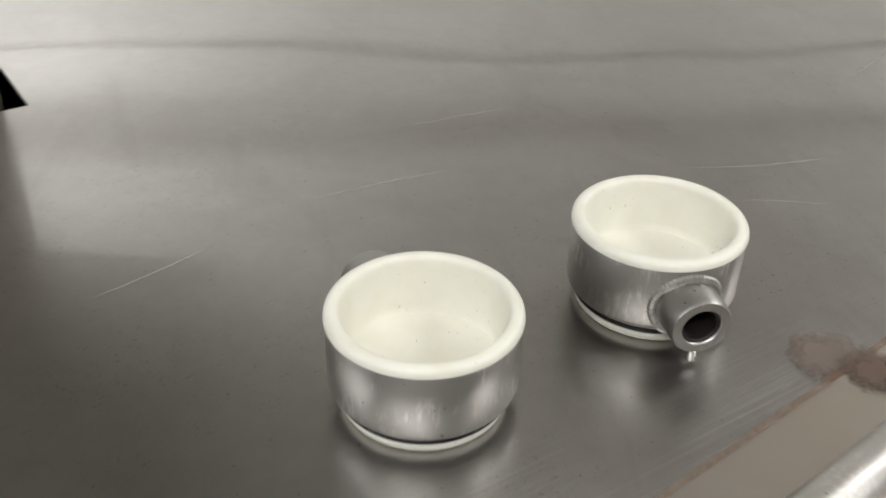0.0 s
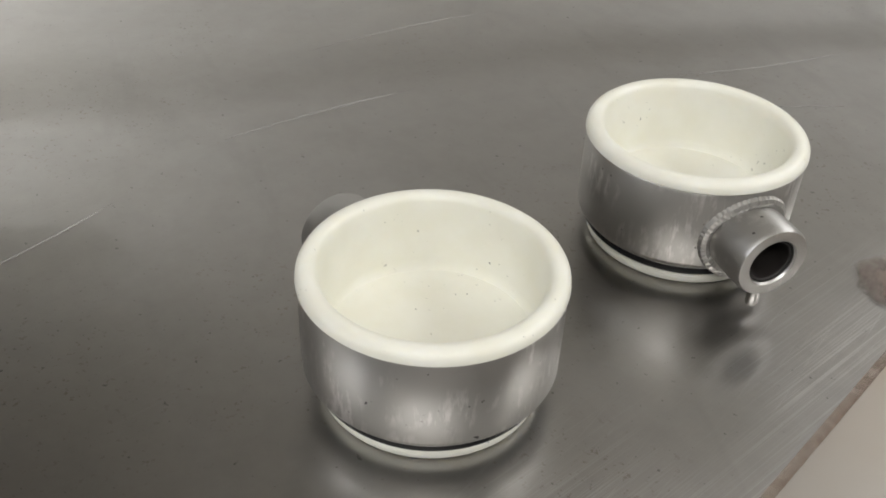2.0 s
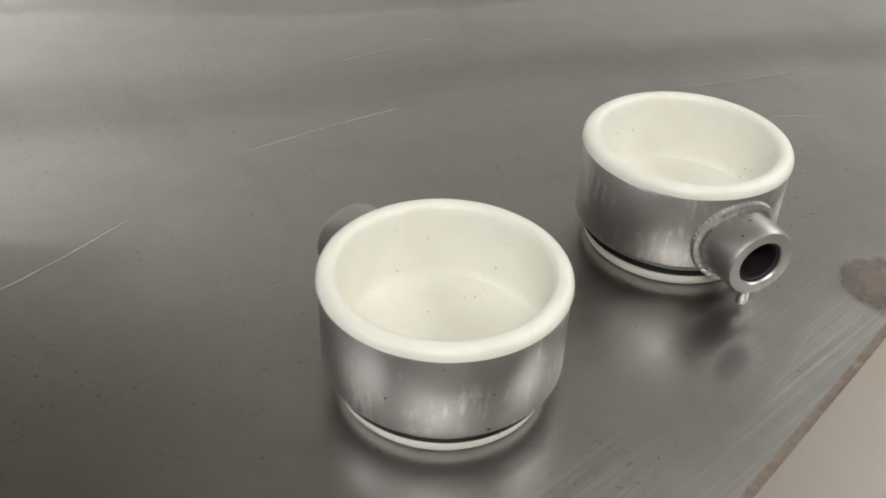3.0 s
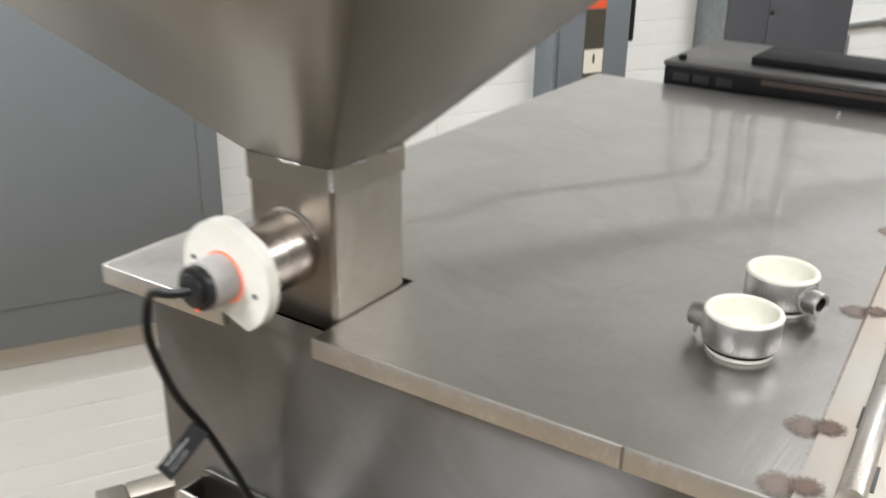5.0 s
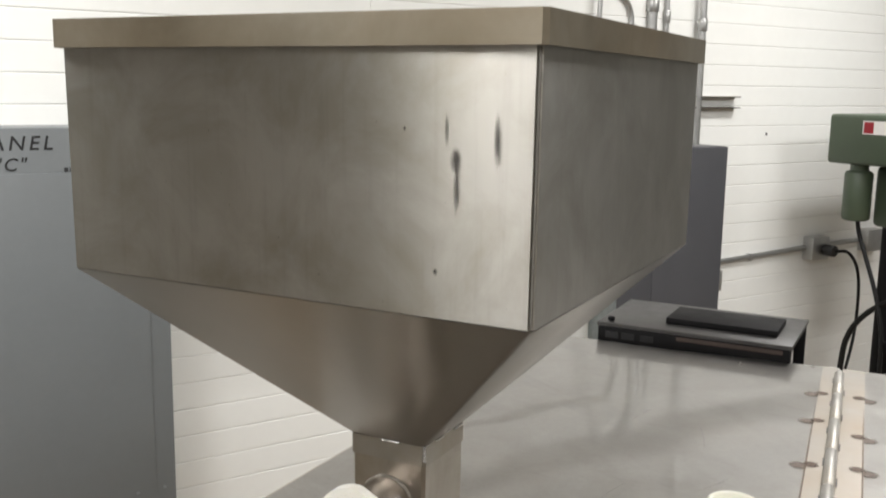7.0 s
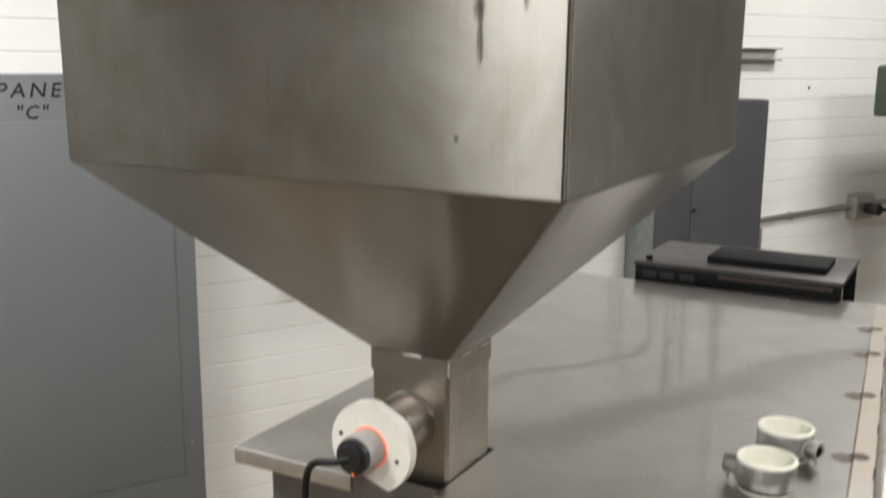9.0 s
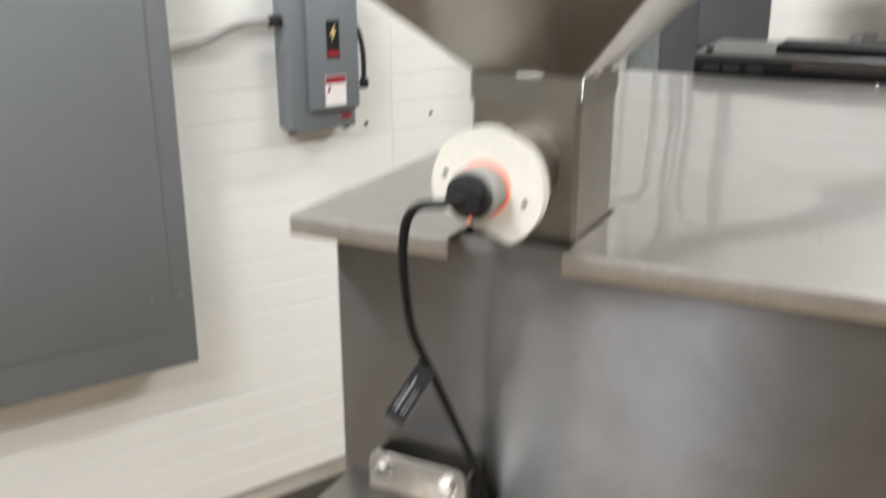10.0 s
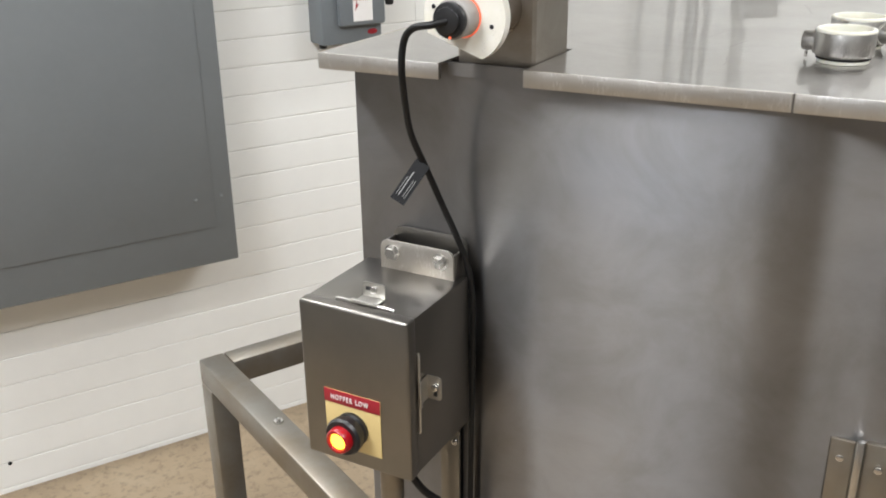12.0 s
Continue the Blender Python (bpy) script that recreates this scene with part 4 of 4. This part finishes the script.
# safety switch
sw = thing("safety_switch", ROOM @ pose(0.647, 0, 1.022), "grey safety switch with warning labels and side lever on wall", "safety switch")
part("body", bm_box(0, 0.165, -0.085, -0.0005, 0, 0.34, 0.006), M_PANEL2, sw)
cov = part("cover", bm_box(0.040, 0.168, -0.105, -0.0852, 0.045, 0.335, 0.008), M_PANEL2, sw, "raised grey cover")
lab = part("warning_label", bm_box(0.077, 0.130, -0.1062, -0.1052, 0.057, 0.125), M_WHITEINK, cov, "white label with a red bolt sign")
part("bolt_sign", moved(bm_prism([(-0.006, -0.014), (0.0, 0.012), (0.002, 0.002), (0.006, 0.002)], 0, 0.0004), pose(0.087, -0.1063, 0.096) @ FACE_Y), M_RED, lab)
part("header", bm_box(0.078, 0.129, -0.1068, -0.1063, 0.108, 0.124), M_RED, lab)
dl = part("danger_label", bm_box(0.085, 0.117, -0.1062, -0.1052, 0.165, 0.250), M_BLACK, cov, "black warning label with a yellow bolt sign")
part("bolt_sign", moved(bm_prism([(-0.004, -0.019), (0.009, 0.004), (0.002, 0.004), (0.006, 0.019), (-0.009, -0.003), (-0.001, -0.003)], 0, 0.0004), pose(0.101, -0.1063, 0.222) @ FACE_Y), M_CREAM, dl)
part("strip", bm_box(0.087, 0.115, -0.1068, -0.1063, 0.170, 0.182), M_RED, dl)
part("badge", moved(bm_lathe([(0.014, 0), (0.013, 0.001)], 24), pose(0.138, -0.0853, 0.026) @ FACE_Y @ Matrix.Diagonal((1, 0.5, 1, 1))), M_RED, sw, "oval red badge")
lever = part("lever", bm_tube([(0.170, -0.06, 0.25), (0.182, -0.075, 0.22), (0.188, -0.085, 0.17), (0.186, -0.09, 0.11)], 0.006, 10, 6), M_BLACK, sw)
part("knob", moved(bm_cyl(0.011, -0.012, 0.012, 20, 0.004), pose(0.186, -0.09, 0.10)), M_BLACK, lever)
for x in (0.012, 0.15):
    part("knockout", moved(bm_cyl(0.010, 0, 0.010, 18, 0.002), pose(x + 0.004, -0.05, -0.0105)), M_BLACK, sw)

feed = thing("flexible_conduit", ROOM @ pose(0, 0, 0), "grey flexible conduit from the electrical panel to the switch", "conduit")
part("hose", bm_tube([(0.355, -0.05, 1.221), (0.40, -0.05, 1.225), (0.47, -0.05, 1.238), (0.53, -0.05, 1.262), (0.59, -0.05, 1.272), (0.652, -0.05, 1.270)], 0.0095, 14, 8), M_CONDUIT, feed)
part("connector", moved(bm_cyl(0.014, 0, 0.03, 20, 0.003), pose(0.616, -0.05, 1.2715, 0, 90, 0)), M_BLACK, feed)


def conduit_run(label, pts, r=0.0105, straps=()):
    t = thing("conduit", ROOM @ pose(0, 0, 0), label, "conduit")
    part("pipe", bm_tube(pts, r, 16, 8), M_CONDUIT, t)
    for a, z, up in straps:
        if up:
            part("coupling", moved(bm_cyl(r + 0.004, -0.02, 0.02, 20, 0.003), pose(a, pts[0][1], z)), M_CONDUIT, t)
        else:
            part("strap", bm_box(a - 0.006, a + 0.006, -r * 2 - 0.006, -0.0005, z - r - 0.003, z + r + 0.003, 0.002), M_CONDUIT, t)


def elbow(a0, z0, a1, z1, y, flip=False, n=6):
    """Points of a quarter bend between a level and an upright run."""
    pts = []
    for i in range(n + 1):
        t = i / n * math.pi / 2
        pts.append((a0 + (a1 - a0) * math.sin(t), y, z0 + (z1 - z0) * (1 - math.cos(t))))
    return pts


YP = -0.016
conduit_run("thin zinc conduit running along the wall and bending down", [(-1.2, YP, 1.944), (-0.4, YP, 1.944), (0.4, YP, 1.945), (1.2, YP, 1.946), (1.70, YP, 1.946)] + elbow(1.79, 1.946, 1.872, 1.865, YP) + [(1.872, YP, 1.80), (1.872, YP, 1.2)], 0.0085, ((0.2, 1.944, 0), (1.50, 1.946, 0)))
conduit_run("thin zinc conduit with an offset bend, down the wall", [(1.80, YP - 0.02, 2.12), (1.785, YP - 0.02, 2.03), (1.735, YP - 0.02, 1.95), (1.722, YP - 0.02, 1.86), (1.722, YP - 0.02, 1.2)], 0.0075)
conduit_run("thick zinc conduit with a coupling, bending down the wall", [(1.80, YP - 0.004, 2.16), (1.88, YP - 0.004, 2.14), (1.935, YP - 0.004, 2.07), (1.957, YP - 0.004, 1.98), (1.957, YP - 0.004, 1.88), (1.957, YP - 0.004, 1.2)], 0.0165, ((1.957, 1.915, 1),))
conduit_run("thin zinc conduit bending up to the long run", [(3.4, YP, 2.083), (2.6, YP, 2.080), (2.25, YP, 2.078), (2.12, YP, 2.076)] + [(2.06, YP, 2.055), (2.030, YP, 2.01), (2.024, YP, 1.95), (2.024, YP, 1.8), (2.024, YP, 1.2)], 0.0085, ((2.024, 1.885, 1),))
conduit_run("zinc conduit dropping from the ceiling with a coupling", [(2.165, YP - 0.02, 2.9), (2.168, YP - 0.02, 2.3), (2.170, YP - 0.02, 1.9), (2.170, YP - 0.02, 1.2)], 0.0115, ((2.170, 1.865, 1),))
conduit_run("long zinc conduit run high on the wall", [(2.2, YP, 2.10), (2.8, YP, 2.105), (3.4, YP, 2.108), (4.4, YP, 2.11)], 0.0095)
conduit_run("zinc conduit running to the outlet box on the wall", [(2.30, YP, 1.055), (2.5, YP, 1.061), (2.7, YP, 1.067), (2.86, YP, 1.072)], 0.0105, ((2.50, 1.061, 0),))
conduit_run("zinc conduit running on from the outlet box", [(2.93, YP, 1.073), (3.15, YP, 1.076)], 0.0095)

outlet = thing("outlet_box", ROOM @ pose(2.861, 0, 1.069), "grey metal outlet box with black plug on the wall", "outlet")
part("box", bm_box(-0.05, 0.05, -0.055, -0.0005, -0.044, 0.044, 0.006), M_CONDUIT, outlet)
pg = part("plug", moved(bm_cyl(0.022, 0, 0.05, 24, 0.006), pose(0.015, -0.055, -0.005) @ FACE_Y), M_BLACK, outlet, "black rubber plug")
part("cord", bm_tube([(0.015, -0.10, -0.005), (0.06, -0.13, -0.01), (0.11, -0.14, -0.08), (0.13, -0.14, -0.2), (0.12, -0.14, -0.35), (0.06, -0.15, -0.5)], 0.006, 10, 6), M_RUBBER, pg)

spare = thing("outlet_box", ROOM @ pose(3.20, 0, 1.076), "grey metal outlet box at the end of the conduit", "outlet")
part("box", bm_box(-0.05, 0.05, -0.055, -0.0005, -0.044, 0.044, 0.006), M_CONDUIT, spare)

strut = thing("wall_channel", ROOM @ pose(2.284, 0, 1.614), "short dark slotted steel channel fixed to the wall", "channel")
# web coloured black to put the channel's shaded inside into the colour
part("web", bm_box(-0.14, 0.055, -0.004, -0.0005, -0.016, 0.016), M_BLACKSTEEL, strut, "back of the channel, blackened for its shaded inside")
part("flange", bm_box(-0.14, 0.09, -0.04, -0.0005, -0.020, -0.0165), M_RUST, strut)
part("flange", bm_box(-0.14, 0.09, -0.04, -0.0005, 0.0165, 0.020), M_TUBE, strut)

for i, (a, z) in enumerate(((0.878, 1.008), (1.068, 1.015), (0.904, 1.957), (1.084, 1.952), (2.553, 1.503), (-0.223, 0.081))):
    scr = part("wall_screw", moved(bm_cyl(0.0048, 0, 0.003, 14, 0.001), ROOM @ pose(a, -0.0105, z) @ FACE_Y), M_BLACKSTEEL)
    tagged(scr, "small dark screw head in the white siding", "screw", "screws in the siding")

# second, larger switch farther along
sw2 = thing("disconnect_cabinet", ROOM @ pose(1.235, 0, 0.80), "tall grey disconnect cabinet with red and white labels", "electrical cabinet")
part("body", bm_box(0, 0.225, -0.100, -0.0005, 0, 0.66, 0.005), M_PANEL2, sw2)
cover2 = part("cover", bm_box(0.012, 0.222, -0.112, -0.1005, 0.155, 0.64, 0.006), M_PANEL2, sw2, "raised grey cover")
part("label", bm_box(0.084, 0.141, -0.1142, -0.1130, 0.215, 0.275), M_CARD, cover2, "small white paper label")
part("label", bm_box(0.083, 0.142, -0.1130, -0.1121, 0.180, 0.376), M_OLIVE, cover2, "dark olive warning label")
part("label", bm_box(0.083, 0.142, -0.1130, -0.1121, 0.378, 0.45), M_SIGNAL, cover2, "orange red warning label")
part("print", bm_box(0.110, 0.116, -0.1148, -0.1143, 0.240, 0.262), M_BLACKINK, cover2)
part("handle", bm_box(0.227, 0.242, -0.105, -0.070, 0.285, 0.52, 0.006), M_BLACK, sw2)

# dark grey cabinet on the wall side of the tank, standing on the floor
cab = thing("metal_cabinet", ROOM @ pose(1.755, 0, 0), "tall dark grey metal cabinet with galvanised side on the floor", "cabinet")
part("carcass", bm_box(0, 0.463, -0.129, -0.0125, 0, 1.473, 0.004), M_DARKCAB, cab)
part("side_panel", bm_box(-0.004, -0.0005, -0.134, -0.0125, 0.01, 1.470), M_GALV, cab, "spangled galvanised side panel")
part("door", bm_box(0.002, 0.146, -0.135, -0.1295, 0.01, 1.470, 0.001), M_DARKCAB, cab)
part("door", bm_box(0.148, 0.461, -0.135, -0.1295, 0.01, 1.470, 0.001), M_DARKCAB, cab)
part("latch", moved(bm_cyl(0.006, 0, 0.005, 16, 0.002), pose(0.158, -0.135, 1.14) @ FACE_Y), M_BLACK, cab)
part("hasp", bm_box(0.4635, 0.480, -0.129, -0.125, 0.985, 1.055, 0.001), M_CONDUIT, cab, "small steel hasp")

# pillar drill
drill = thing("drill_press", ROOM @ pose(2.83, -0.42, 0), "green pillar drill with black column, standing on the floor", "drill press")
part("base", bm_box(-0.16, 0.16, -0.22, 0.16, 0, 0.05, 0.01), M_BLACKSTEEL, drill)
part("column", moved(bm_cyl(0.040, 0.0505, 1.20, 32, 0.003), pose(-0.02, 0.045, 0)), M_BLACKSTEEL, drill, "black steel column")
part("table", bm_box(-0.14, 0.14, -0.26, -0.01, 0.78, 0.82, 0.008), M_BLACKSTEEL, drill)
part("head", bm_box(-0.10, 0.13, -0.24, 0.088, 1.20, 1.41, 0.02, 3), M_GREEN, drill, "green cast head")
part("belt_cover", bm_box(-0.215, 0.20, -0.30, 0.20, 1.415, 1.582, 0.012, 3), M_GREEN, drill, "green sheet steel belt cover")
bd = part("badge", bm_box(-0.2175, -0.2155, -0.10, 0.07, 1.518, 1.562), M_WHITEINK, drill, "white maker's plate with red mark")
part("mark", bm_box(-0.219, -0.218, 0.030, 0.065, 1.522, 1.558), M_RED, bd)
mot = part("motor", moved(joined(bm_cyl(0.046, 1.222, 1.392, 36, 0.012), bm_cyl(0.030, 1.392, 1.4148, 24)), pose(-0.158, 0.108, 0)), M_GREEN, drill, "round green motor housing")
part("motor_cable", bm_tube([(-0.150, 0.105, 1.224), (-0.145, 0.095, 1.17), (-0.14, 0.06, 1.08), (-0.14, 0.01, 0.95), (-0.14, -0.02, 0.80), (-0.14, -0.02, 0.5)], 0.0075, 10, 6), M_RUBBER, mot)
part("loose_cable", bm_tube([(-0.12, -0.09, 0.99), (-0.13, -0.02, 0.955), (-0.14, 0.05, 0.90), (-0.15, 0.10, 0.82), (-0.15, 0.12, 0.70), (-0.15, 0.12, 0.4)], 0.010, 10, 6), M_RUBBER, mot)
part("quill", moved(bm_cyl(0.022, 1.05, 1.20, 24, 0.004), pose(0, -0.16, 0)), M_BRIGHT, drill)

# siding boards, one by one
PITCH, Z0 = 0.0690, 0.013


def siding_board(a0, a1):
    """One course: a flat face with a narrow shallow groove above its lower neighbour."""
    prof = [(0.003, 0.0), (-0.0080, 0.0002), (-0.0086, 0.0009), (-0.0096, 0.0024), (-0.0100, 0.0040), (-0.0102, 0.0664), (-0.0098, 0.0680), (-0.0088, 0.0688), (0.003, 0.0690)]
    b = bmesh.new()
    e0 = [b.verts.new((a0, y, z)) for y, z in prof]
    e1 = [b.verts.new((a1, y, z)) for y, z in prof]
    for i in range(len(prof) - 1):
        b.faces.new((e0[i], e0[i + 1], e1[i + 1], e1[i]))
    b.faces.new(e0)
    b.faces.new(list(reversed(e1)))
    bmesh.ops.recalc_face_normals(b, faces=b.faces)
    return finish("siding_board", b, M_SIDING, flat=True)


SEAM = 0.953
tight = [siding_board(A0, SEAM - 0.0006), siding_board(SEAM + 0.0006, A1)]
loose = [siding_board(A0, SEAM - 0.0026), siding_board(SEAM + 0.0026, A1)]      # the upper courses gape at the joint
for i in range(-1, 32):
    for me in (loose if i > 26 else tight):
        b = new("siding_board", me)
        b.parent = wall_back
        b.location = (0, 0, Z0 + PITCH * i)
